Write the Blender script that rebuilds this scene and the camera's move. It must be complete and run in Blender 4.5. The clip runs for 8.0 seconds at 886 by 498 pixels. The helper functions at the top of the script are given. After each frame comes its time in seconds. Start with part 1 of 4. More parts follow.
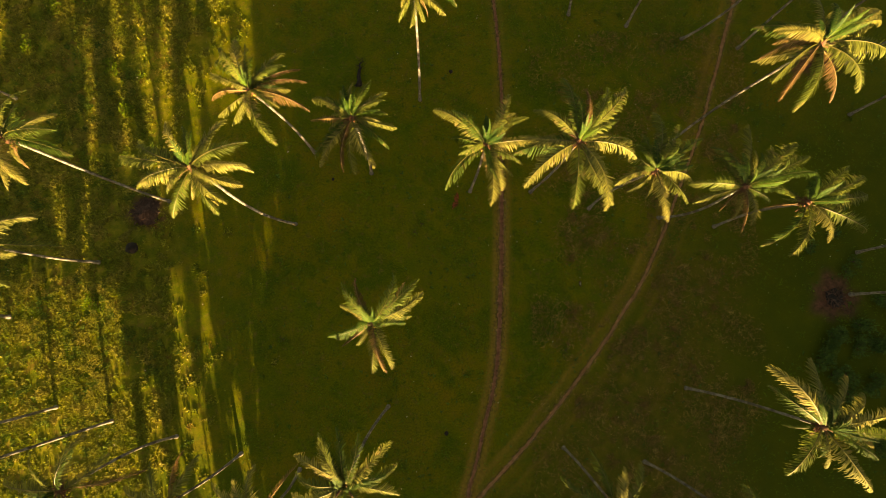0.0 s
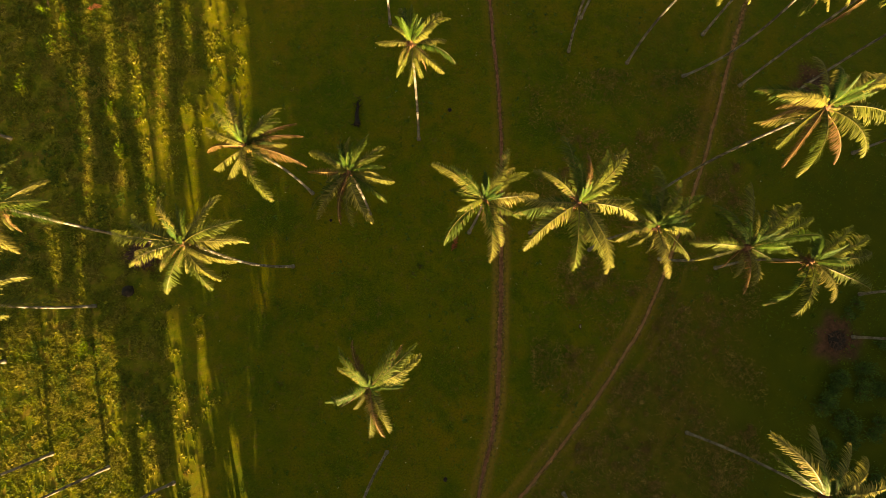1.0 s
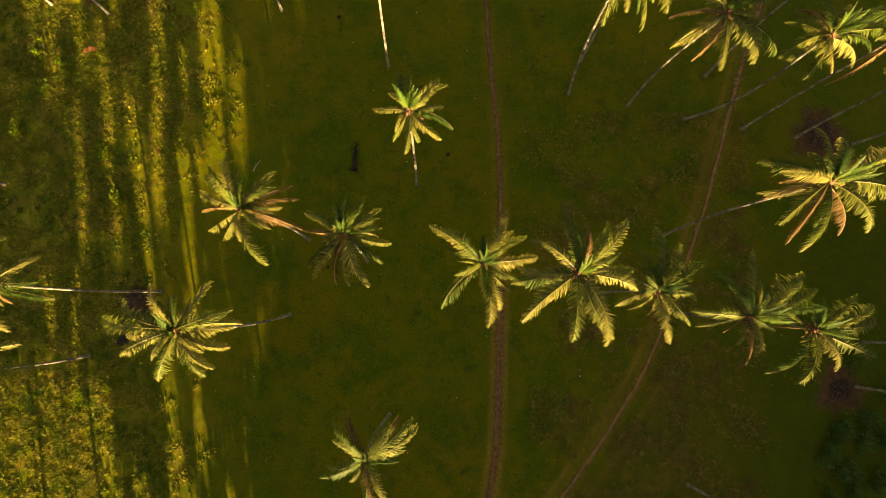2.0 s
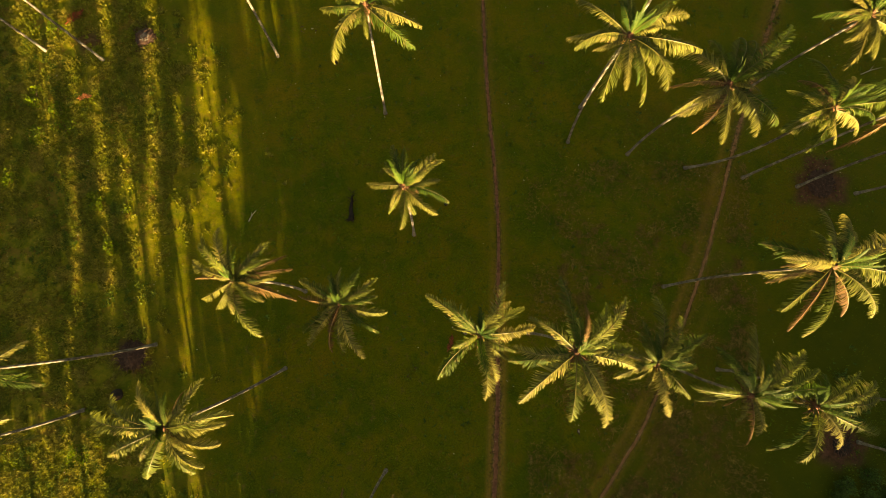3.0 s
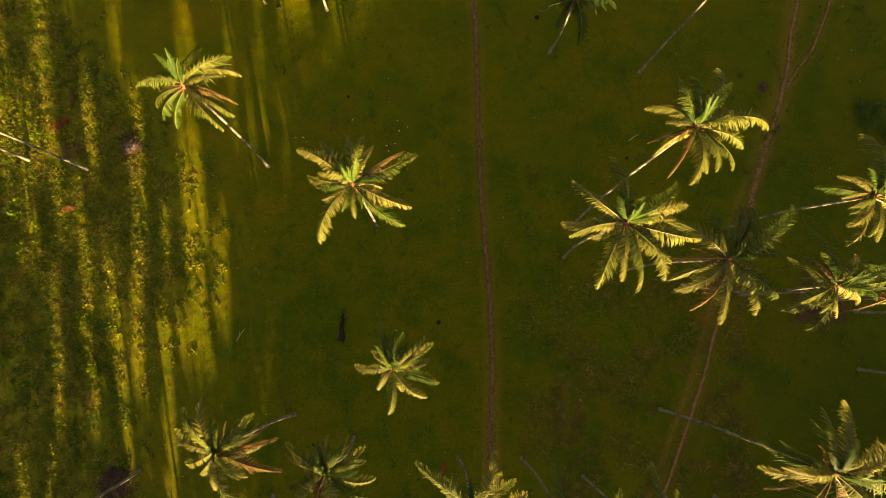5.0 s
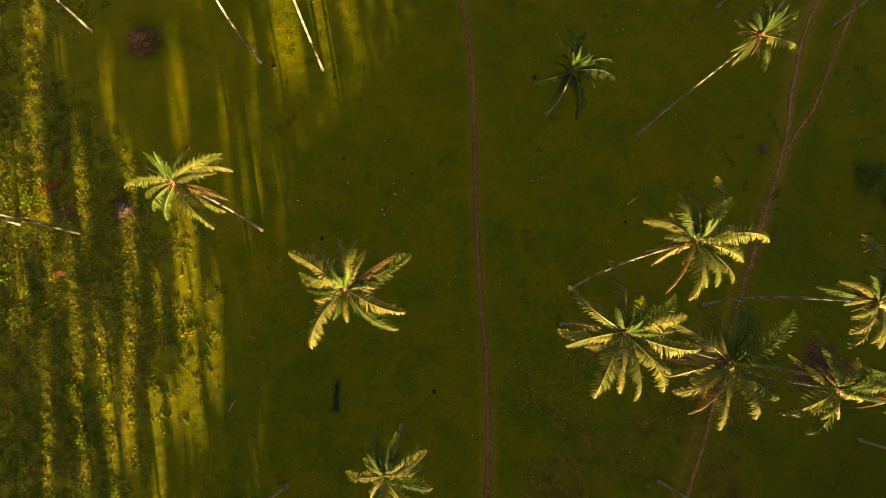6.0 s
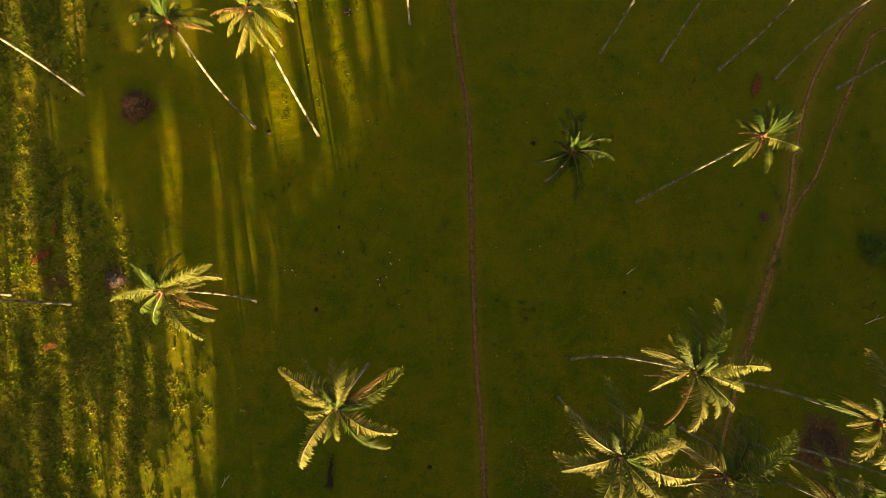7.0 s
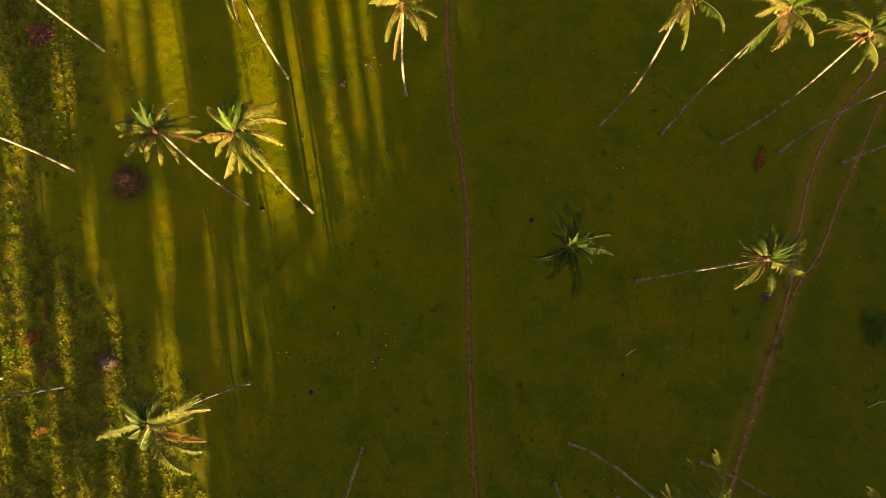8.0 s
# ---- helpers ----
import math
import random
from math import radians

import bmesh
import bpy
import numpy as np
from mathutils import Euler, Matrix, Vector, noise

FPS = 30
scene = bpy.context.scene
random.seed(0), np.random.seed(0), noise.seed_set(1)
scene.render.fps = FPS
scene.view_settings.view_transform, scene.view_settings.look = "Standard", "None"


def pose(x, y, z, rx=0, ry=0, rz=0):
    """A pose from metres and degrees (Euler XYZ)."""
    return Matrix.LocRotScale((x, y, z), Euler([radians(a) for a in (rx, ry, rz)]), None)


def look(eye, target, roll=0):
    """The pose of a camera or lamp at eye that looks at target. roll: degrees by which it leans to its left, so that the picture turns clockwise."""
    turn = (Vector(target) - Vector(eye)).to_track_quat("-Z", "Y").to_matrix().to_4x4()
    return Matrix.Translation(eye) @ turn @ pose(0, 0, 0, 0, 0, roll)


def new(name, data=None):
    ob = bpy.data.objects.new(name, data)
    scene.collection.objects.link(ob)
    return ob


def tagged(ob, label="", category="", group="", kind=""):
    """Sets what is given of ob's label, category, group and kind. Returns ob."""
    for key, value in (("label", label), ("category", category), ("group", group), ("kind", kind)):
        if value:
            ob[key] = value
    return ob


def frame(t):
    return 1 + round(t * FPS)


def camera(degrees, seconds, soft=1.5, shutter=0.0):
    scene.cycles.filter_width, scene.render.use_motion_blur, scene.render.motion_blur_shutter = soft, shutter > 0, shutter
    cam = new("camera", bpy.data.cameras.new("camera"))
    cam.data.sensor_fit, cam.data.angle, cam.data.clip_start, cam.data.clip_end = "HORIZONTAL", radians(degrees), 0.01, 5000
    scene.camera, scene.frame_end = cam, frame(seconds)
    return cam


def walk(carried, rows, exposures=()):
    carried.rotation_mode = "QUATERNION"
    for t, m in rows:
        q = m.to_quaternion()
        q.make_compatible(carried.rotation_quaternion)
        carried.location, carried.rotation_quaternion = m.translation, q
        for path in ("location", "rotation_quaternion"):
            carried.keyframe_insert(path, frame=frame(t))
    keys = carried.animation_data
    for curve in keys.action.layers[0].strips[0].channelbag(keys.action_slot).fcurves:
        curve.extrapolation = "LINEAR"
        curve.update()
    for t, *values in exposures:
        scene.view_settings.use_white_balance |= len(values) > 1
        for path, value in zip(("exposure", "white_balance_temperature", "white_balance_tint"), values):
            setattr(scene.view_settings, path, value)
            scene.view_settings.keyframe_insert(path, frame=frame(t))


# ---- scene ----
# ---------------------------------------------------------------- camera
cam = camera(92.0, 8.0, soft=0.8)
ROWS = [
    (0.0, 0.000, 0.000, 49.732, 6.926, -0.927, 0.900),
    (0.5, 0.023, 2.463, 49.797, 6.811, -0.916, 0.891),
    (1.0, 0.072, 5.193, 49.892, 6.645, -0.893, 0.885),
    (1.5, 0.160, 7.986, 49.962, 6.569, -0.847, 0.896),
    (2.2, 0.321, 12.006, 50.035, 6.564, -0.778, 0.940),
    (3.0, 0.504, 16.953, 50.154, 6.512, -0.759, 1.015),
    (3.5, 0.599, 20.295, 50.268, 6.420, -0.798, 1.070),
    (4.0, 0.680, 23.807, 50.403, 6.320, -0.868, 1.132),
    (4.5, 0.754, 27.441, 50.542, 6.267, -0.954, 1.203),
    (5.2, 0.867, 32.652, 50.714, 6.334, -1.065, 1.321),
    (6.0, 1.031, 38.815, 50.875, 6.532, -1.131, 1.481),
    (6.5, 1.152, 42.926, 50.986, 6.559, -1.131, 1.585),
    (7.0, 1.284, 47.404, 51.130, 6.376, -1.099, 1.682),
    (7.5, 1.424, 52.367, 51.299, 5.960, -1.033, 1.768),
    (8.0, 1.591, 57.800, 51.410, 5.533, -0.904, 1.845),
]
EXPOSURE, KELVIN, TINT = 3.14, 15500, 13
walk(cam, [(t, pose(x, y, z, rx, ry, rz)) for t, x, y, z, rx, ry, rz in ROWS],
     [(0.0, EXPOSURE, KELVIN, TINT), (8.0, EXPOSURE, KELVIN, TINT)])

# ---------------------------------------------------------------- light
SUN_EL = 7.0                       # degrees over the horizon
SLANT = 0.225                      # metres to the west for each metre to the north
SHADOW = Vector((-SLANT, 1.0, 0.0)).normalized()   # the way that shadows fall on the ground
world = bpy.data.worlds.new("world")
scene.world = world
world.use_nodes = True
wn, wl = world.node_tree.nodes, world.node_tree.links
sky = wn.new("ShaderNodeTexSky")
sky.sky_type, sky.sun_disc = "NISHITA", False
sky.sun_elevation = radians(SUN_EL)
sky.sun_rotation = math.atan2(-SHADOW.x, -SHADOW.y)
wl.new(sky.outputs["Color"], wn["Background"].inputs["Color"])
wn["Background"].inputs["Strength"].default_value = 0.041

sun_data = bpy.data.lights.new("sun", "SUN")
sun_data.energy, sun_data.angle, sun_data.color = 5.0, radians(0.5), (1.0, 0.87, 0.60)
sun_at = -SHADOW * math.cos(radians(SUN_EL)) + Vector((0, 0, math.sin(radians(SUN_EL))))
new("sun", sun_data).matrix_world = look(sun_at * 200, (0, 0, 0))


# ---------------------------------------------------------------- materials
class Nodes:
    """A material with a principled shader, and short ways to add nodes to it."""

    def __init__(self, name, rough=0.8, spec=0.3):
        self.mat = bpy.data.materials.new(name)
        self.mat.use_nodes = True
        self.tree = self.mat.node_tree
        self.bsdf = self.tree.nodes["Principled BSDF"]
        self.bsdf.inputs["Roughness"].default_value = rough
        self.bsdf.inputs["Specular IOR Level"].default_value = spec
        self.coord = self.tree.nodes.new("ShaderNodeTexCoord").outputs["Object"]

    def link(self, a, b):
        self.tree.links.new(a, b)

    def noise(self, scale, detail=4.0, rough=0.55, coord=None):
        n = self.tree.nodes.new("ShaderNodeTexNoise")
        n.inputs["Scale"].default_value, n.inputs["Detail"].default_value = scale, detail
        n.inputs["Roughness"].default_value = rough
        self.link(coord or self.coord, n.inputs["Vector"])
        return n.outputs["Fac"]

    def ramp(self, fac, stops):
        n = self.tree.nodes.new("ShaderNodeValToRGB")
        while len(n.color_ramp.elements) < len(stops):
            n.color_ramp.elements.new(0.5)
        for e, (at, c) in zip(n.color_ramp.elements, stops):
            e.position, e.color = at, (*c, 1.0)
        self.link(fac, n.inputs["Fac"])
        return n.outputs["Color"]

    def mix(self, fac, a, b, kind="MIX"):
        n = self.tree.nodes.new("ShaderNodeMix")
        n.data_type, n.blend_type = "RGBA", kind
        for sock, v in ((n.inputs["Factor"], fac), (n.inputs["A"], a), (n.inputs["B"], b)):
            if isinstance(v, (float, int)):
                sock.default_value = v
            elif isinstance(v, tuple):
                sock.default_value = (*v, 1.0)
            else:
                self.link(v, sock)
        return n.outputs["Result"]

    def span(self, fac, lo, hi, a=0.0, b=1.0):
        n = self.tree.nodes.new("ShaderNodeMapRange")
        for k, v in (("From Min", lo), ("From Max", hi), ("To Min", a), ("To Max", b)):
            n.inputs[k].default_value = v
        self.link(fac, n.inputs["Value"])
        return n.outputs["Result"]

    def attr(self, name):
        n = self.tree.nodes.new("ShaderNodeAttribute")
        n.attribute_name = name
        return n.outputs["Fac"]

    def chance(self):
        return self.tree.nodes.new("ShaderNodeObjectInfo").outputs["Random"]

    def island(self):
        return self.tree.nodes.new("ShaderNodeNewGeometry").outputs["Random Per Island"]

    def base(self, col):
        self.link(col, self.bsdf.inputs["Base Color"])

    def bump(self, height, strength, distance):
        n = self.tree.nodes.new("ShaderNodeBump")
        n.inputs["Strength"].default_value, n.inputs["Distance"].default_value = strength, distance
        self.link(height, n.inputs["Height"])
        self.link(n.outputs["Normal"], self.bsdf.inputs["Normal"])

    def thin(self, share, colour):
        """Lets some light through a leaf."""
        t = self.tree.nodes.new("ShaderNodeBsdfTranslucent")
        self.link(colour, t.inputs["Color"])
        m = self.tree.nodes.new("ShaderNodeMixShader")
        m.inputs["Fac"].default_value = share
        self.link(self.bsdf.outputs["BSDF"], m.inputs[1])
        self.link(t.outputs["BSDF"], m.inputs[2])
        self.link(m.outputs["Shader"], self.tree.nodes["Material Output"].inputs["Surface"])


def ground_material():
    m = Nodes("grass_ground", 0.95, 0.1)
    big = m.noise(0.055, 3.0)
    mid = m.noise(0.35, 5.0)
    fine = m.noise(5.0, 6.0, 0.7)
    grass = m.ramp(big, [(0.36, (0.052, 0.086, 0.003)), (0.52, (0.096, 0.095, 0.004)), (0.66, (0.140, 0.098, 0.005))])
    patch = m.ramp(mid, [(0.38, (0.042, 0.080, 0.003)), (0.52, (0.104, 0.096, 0.004)), (0.68, (0.148, 0.090, 0.008))])
    col = m.mix(0.5, grass, patch)
    col = m.mix(m.span(m.noise(0.12, 5.0, 0.65), 0.50, 0.60, 0.0, 0.75), col, (0.024, 0.062, 0.002))
    col = m.mix(m.span(m.noise(0.09, 5.0, 0.6), 0.30, 0.44, 0.5, 0.0), col, (0.135, 0.082, 0.010))
    col = m.mix(m.span(m.noise(1.3, 4.0), 0.56, 0.68, 0.0, 0.6), col, (0.12, 0.080, 0.025))
    col = m.mix(m.span(fine, 0.34, 0.62, 0.6, 0.0), col, (0.018, 0.032, 0.003))
    col = m.mix(m.span(m.noise(0.8, 5.0, 0.7), 0.57, 0.64, 0.0, 0.7), col, (0.022, 0.054, 0.004))
    col = m.mix(m.span(m.noise(14.0, 4.0, 0.7), 0.52, 0.66, 0.0, 0.6), col, m.mix(m.noise(0.7, 3.0), (0.08, 0.13, 0.008), (0.22, 0.17, 0.025)))
    col = m.mix(m.span(m.noise(9.0, 3.0), 0.68, 0.74, 0.0, 0.6), col, (0.24, 0.20, 0.04))
    rough = m.ramp(m.noise(1.1, 6.0, 0.75), [(0.34, (0.052, 0.072, 0.006)), (0.46, (0.115, 0.120, 0.010)), (0.56, (0.180, 0.155, 0.020)), (0.70, (0.23, 0.160, 0.040))])
    fresh = m.ramp(m.noise(0.22, 5.0, 0.6), [(0.34, (0.080, 0.098, 0.004)), (0.5, (0.126, 0.120, 0.005)), (0.66, (0.165, 0.120, 0.008))])
    fresh = m.mix(m.span(fine, 0.32, 0.62, 0.45, 0.0), fresh, (0.035, 0.050, 0.004))
    col = m.mix(m.attr("fresh"), col, fresh)
    rough = m.mix(m.span(m.noise(0.30, 6.0, 0.7), 0.50, 0.58, 0.0, 0.75), rough, (0.040, 0.072, 0.005))
    rough = m.mix(m.span(m.noise(0.45, 6.0, 0.7), 0.40, 0.46, 0.7, 0.0), rough, (0.155, 0.092, 0.022))
    col = m.mix(m.attr("weedy"), col, rough)
    col = m.mix(m.attr("lush"), col, m.mix(m.noise(0.5, 5.0), (0.016, 0.038, 0.002), (0.056, 0.060, 0.002)))
    tan = m.ramp(m.noise(0.9, 6.0, 0.7), [(0.34, (0.034, 0.048, 0.004)), (0.5, (0.078, 0.058, 0.010)), (0.66, (0.130, 0.085, 0.020))])
    col = m.mix(m.attr("tan"), col, tan)
    col = m.mix(m.attr("burnt"), col, m.ramp(m.noise(1.6, 6.0, 0.7), [(0.35, (0.036, 0.014, 0.011)), (0.65, (0.115, 0.046, 0.034))]))
    col = m.mix(m.attr("wear"), col, m.ramp(m.noise(2.5, 5.0), [(0.3, (0.135, 0.082, 0.016)), (0.7, (0.215, 0.135, 0.028))]))
    m.base(col)
    m.bump(m.noise(3.0, 8.0, 0.7), 0.6, 0.05)
    return m.mat


def soil_material():
    """Worn soil whose ragged edge thins out into the grass."""
    m = Nodes("bare_soil", 0.95, 0.1)
    rut = m.span(m.attr("rut"), 0.2, 0.8)
    col = m.ramp(m.noise(1.2, 6.0, 0.65), [(0.3, (0.115, 0.056, 0.026)), (0.5, (0.205, 0.104, 0.050)), (0.72, (0.32, 0.180, 0.092))])
    col = m.mix(m.span(m.noise(6.0, 4.0), 0.54, 0.66, 0.0, 0.8), col, (0.06, 0.066, 0.012))
    col = m.mix(rut, col, m.ramp(m.noise(1.6, 5.0), [(0.3, (0.078, 0.032, 0.018)), (0.7, (0.190, 0.086, 0.050))]))
    m.base(col)
    m.bump(m.noise(7.0, 6.0, 0.7), 0.7, 0.04)
    clear = m.tree.nodes.new("ShaderNodeBsdfTransparent")
    over = m.tree.nodes.new("ShaderNodeMath")
    over.operation = "ADD"
    m.link(m.attr("cover"), over.inputs[0])
    m.link(m.span(m.noise(3.2, 5.0, 0.75), 0.3, 0.7, -0.45, 0.45), over.inputs[1])
    mix = m.tree.nodes.new("ShaderNodeMixShader")
    m.link(m.span(over.outputs[0], 0.25, 0.85), mix.inputs["Fac"])
    m.link(clear.outputs["BSDF"], mix.inputs[1])
    m.link(m.bsdf.outputs["BSDF"], mix.inputs[2])
    m.link(mix.outputs["Shader"], m.tree.nodes["Material Output"].inputs["Surface"])
    return m.mat


def frond_material(name, dark, light, dry, dryness, through_leaf=0.36):
    m = Nodes(name, 0.68, 0.14)
    col = m.ramp(m.chance(), [(0.0, dark), (1.0, light)])
    leaf = m.ramp(m.island(), [(0.0, (0.45, 0.48, 0.46)), (1.0, (1.45, 1.4, 1.3))])
    col = m.mix(1.0, col, leaf, "MULTIPLY")
    col = m.mix(m.span(m.noise(1.4, 4.0), 0.62 - dryness, 0.80 - dryness, 0.0, 0.85), col, dry)
    m.base(col)
    m.thin(through_leaf, col)
    return m.mat


def trunk_material():
    m = Nodes("palm_bark", 0.9, 0.15)
    col = m.ramp(m.noise(2.2, 6.0, 0.65), [(0.32, (0.050, 0.046, 0.042)), (0.5, (0.155, 0.145, 0.135)), (0.72, (0.30, 0.285, 0.27))])
    ring = m.tree.nodes.new("ShaderNodeTexWave")
    ring.wave_type, ring.bands_direction = "BANDS", "Z"
    ring.inputs["Scale"].default_value, ring.inputs["Distortion"].default_value = 2.6, 2.5
    m.link(m.coord, ring.inputs["Vector"])
    col = m.mix(m.span(ring.outputs["Fac"], 0.0, 0.35, 0.6, 0.0), col, (0.085, 0.068, 0.05))
    col = m.mix(m.span(m.noise(0.9, 4.0), 0.46, 0.60, 0.0, 0.75), col, (0.05, 0.042, 0.034))
    m.base(col)
    m.bump(ring.outputs["Fac"], 0.5, 0.03)
    return m.mat


def plain_material(name, stops, scale=3.0, rough=0.85, depth=0.03, by_island=False, leafy=0.0):
    m = Nodes(name, rough, 0.25)
    col = m.ramp(m.noise(scale, 5.0, 0.65), stops)
    if by_island:
        col = m.mix(1.0, col, m.ramp(m.island(), [(0.0, (0.5, 0.5, 0.5)), (1.0, (1.5, 1.4, 1.3))]), "MULTIPLY")
    m.base(col)
    if leafy:
        m.thin(leafy, col)
    else:
        m.bump(m.noise(scale * 4, 5.0, 0.7), 0.6, depth)
    return m.mat


GROUND = ground_material()
SOIL = soil_material()
FROND_GREEN = frond_material("palm_leaf_green", (0.036, 0.080, 0.014), (0.104, 0.128, 0.030), (0.21, 0.150, 0.065), 0.02)
# Young leaf, with the shade of the crown's core put into its colour
FROND_YOUNG_SHADED = frond_material("palm_leaf_young_shaded", (0.009, 0.036, 0.007), (0.044, 0.094, 0.014), (0.07, 0.095, 0.02), -0.10, 0.04)
FROND_GOLD = frond_material("palm_leaf_yellow", (0.092, 0.118, 0.026), (0.205, 0.188, 0.062), (0.26, 0.175, 0.085), 0.04)
# green leaf darkened to stand for the shade on one short palm
FROND_SHADED = frond_material("palm_leaf_shaded_green", (0.014, 0.040, 0.008), (0.046, 0.078, 0.016), (0.09, 0.08, 0.03), -0.02)
FROND_DRY = frond_material("palm_leaf_dry", (0.095, 0.052, 0.026), (0.205, 0.130, 0.055), (0.13, 0.055, 0.035), 0.10)
FROND_ORANGE = frond_material("fallen_leaf_orange", (0.66, 0.22, 0.09), (0.78, 0.28, 0.12), (0.45, 0.16, 0.07), 0.05)
FROND_RUST = frond_material("fallen_leaf_rust", (0.20, 0.05, 0.025), (0.28, 0.07, 0.035), (0.12, 0.04, 0.02), 0.10)
RIB = plain_material("frond_stalk", [(0.3, (0.060, 0.058, 0.014)), (0.7, (0.105, 0.088, 0.026))], 2.0, 0.5)
RIB_DRY = plain_material("dry_frond_stalk", [(0.3, (0.13, 0.075, 0.035)), (0.7, (0.22, 0.14, 0.07))], 2.0, 0.6)
BARK = trunk_material()
HEART = plain_material("leaf_sheath", [(0.3, (0.050, 0.020, 0.013)), (0.55, (0.115, 0.050, 0.032)), (0.75, (0.22, 0.110, 0.070))], 6.0)
NUT = plain_material("coconut_husk", [(0.3, (0.20, 0.15, 0.03)), (0.7, (0.40, 0.27, 0.07))], 4.0, 0.55)
HUSK = plain_material("brown_husk", [(0.3, (0.028, 0.014, 0.012)), (0.55, (0.060, 0.034, 0.028)), (0.75, (0.13, 0.08, 0.065))], 4.0, by_island=True)
CHARRED = plain_material("rotten_wood", [(0.3, (0.006, 0.005, 0.005)), (0.6, (0.018, 0.013, 0.011)), (0.8, (0.06, 0.045, 0.035))], 4.0)
ASH = plain_material("grey_ash", [(0.3, (0.03, 0.026, 0.026)), (0.52, (0.085, 0.078, 0.078)), (0.72, (0.20, 0.19, 0.19))], 3.0)
TUFT = plain_material("grass_blades", [(0.3, (0.042, 0.066, 0.003)), (0.5, (0.080, 0.082, 0.004)), (0.7, (0.12, 0.09, 0.006))], 0.5, by_island=True, leafy=0.35)
WEED = plain_material("weed_leaves", [(0.3, (0.085, 0.140, 0.011)), (0.5, (0.172, 0.182, 0.026)), (0.7, (0.275, 0.232, 0.056))], 0.35, by_island=True, leafy=0.35)
SHRUB = plain_material("shrub_leaves", [(0.3, (0.020, 0.062, 0.012)), (0.6, (0.046, 0.105, 0.020))], 0.8, by_island=True, leafy=0.25)
STRAND = plain_material("dead_grass", [(0.3, (0.090, 0.056, 0.016)), (0.5, (0.16, 0.108, 0.034)), (0.7, (0.26, 0.19, 0.065))], 0.6, by_island=True, leafy=0.2)
BROWN_WEED = plain_material("withered_weed_leaves", [(0.3, (0.13, 0.085, 0.015)), (0.5, (0.23, 0.160, 0.032)), (0.7, (0.32, 0.25, 0.060))], 0.5, by_island=True, leafy=0.25)
BROAD_WEED = plain_material("broad_weed_leaves", [(0.3, (0.048, 0.100, 0.010)), (0.7, (0.110, 0.150, 0.020))], 0.6, by_island=True, leafy=0.25)
TURF = plain_material("green_turf", [(0.3, (0.040, 0.090, 0.006)), (0.7, (0.085, 0.135, 0.010))], 0.6, by_island=True, leafy=0.25)
LIME = plain_material("bright_weed_leaves", [(0.3, (0.045, 0.10, 0.005)), (0.7, (0.10, 0.15, 0.008))], 0.8, by_island=True, leafy=0.35)
STRAW = plain_material("straw_stalks", [(0.3, (0.05, 0.024, 0.017)), (0.7, (0.14, 0.078, 0.052))], 2.0, by_island=True)
RUSTY = plain_material("rusty_stalks", [(0.3, (0.10, 0.03, 0.02)), (0.7, (0.24, 0.08, 0.05))], 2.0, by_island=True)
PALE = plain_material("pale_litter", [(0.3, (0.26, 0.23, 0.17)), (0.7, (0.45, 0.42, 0.35))], 5.0)


# ---------------------------------------------------------------- building helpers
def mesh_of(name, verts, faces, material, smooth=False):
    me = bpy.data.meshes.new(name)
    me.from_pydata(verts, [], faces)
    me.materials.append(material)
    if smooth:
        me.polygons.foreach_set("use_smooth", [True] * len(me.polygons))
    me.update()
    return me


def part(name, me, parent, label="", m=None):
    ob = new(name, me)
    ob.parent = parent
    if m is not None:
        ob.matrix_basis = m
    if label:
        ob["label"] = label
    return ob


def thing(name, x, y, z, label, category, group="", kind=""):
    ob = new(name)
    ob.empty_display_size = 0.5
    ob.location = (x, y, z)
    return tagged(ob, label, category, group, kind)


def smooth_line(points, step=0.4):
    """Points along a soft curve through the given ones."""
    p = [Vector(q) for q in points]
    p = [2 * p[0] - p[1], *p, 2 * p[-1] - p[-2]]
    out = []
    for a, b, c, d in zip(p, p[1:], p[2:], p[3:]):
        n = max(1, int((c - b).length / step))
        for i in range(n):
            u = i / n
            out.append(0.5 * ((2 * b) + (c - a) * u + (2 * a - 5 * b + 4 * c - d) * u * u + (3 * b - a - 3 * c + d) * u ** 3))
    out.append(p[-2])
    return out


def tube(points, radii, sides=8):
    """Verts and faces of a closed tube along points."""
    verts, faces = [], []
    for i, (p, r) in enumerate(zip(points, radii)):
        a, b = points[max(i - 1, 0)], points[min(i + 1, len(points) - 1)]
        t = (b - a).normalized()
        u = t.cross(Vector((0.13, 0.97, 0.2))).normalized()
        v = t.cross(u)
        verts += [tuple(p + r * (math.cos(k * 2 * math.pi / sides) * u + math.sin(k * 2 * math.pi / sides) * v)) for k in range(sides)]
    for i in range(len(points) - 1):
        for k in range(sides):
            a, b = i * sides + k, i * sides + (k + 1) % sides
            faces.append((a, b, b + sides, a + sides))
    faces.append(tuple(range(sides))[::-1])
    faces.append(tuple(range(len(verts) - sides, len(verts))))
    return verts, faces


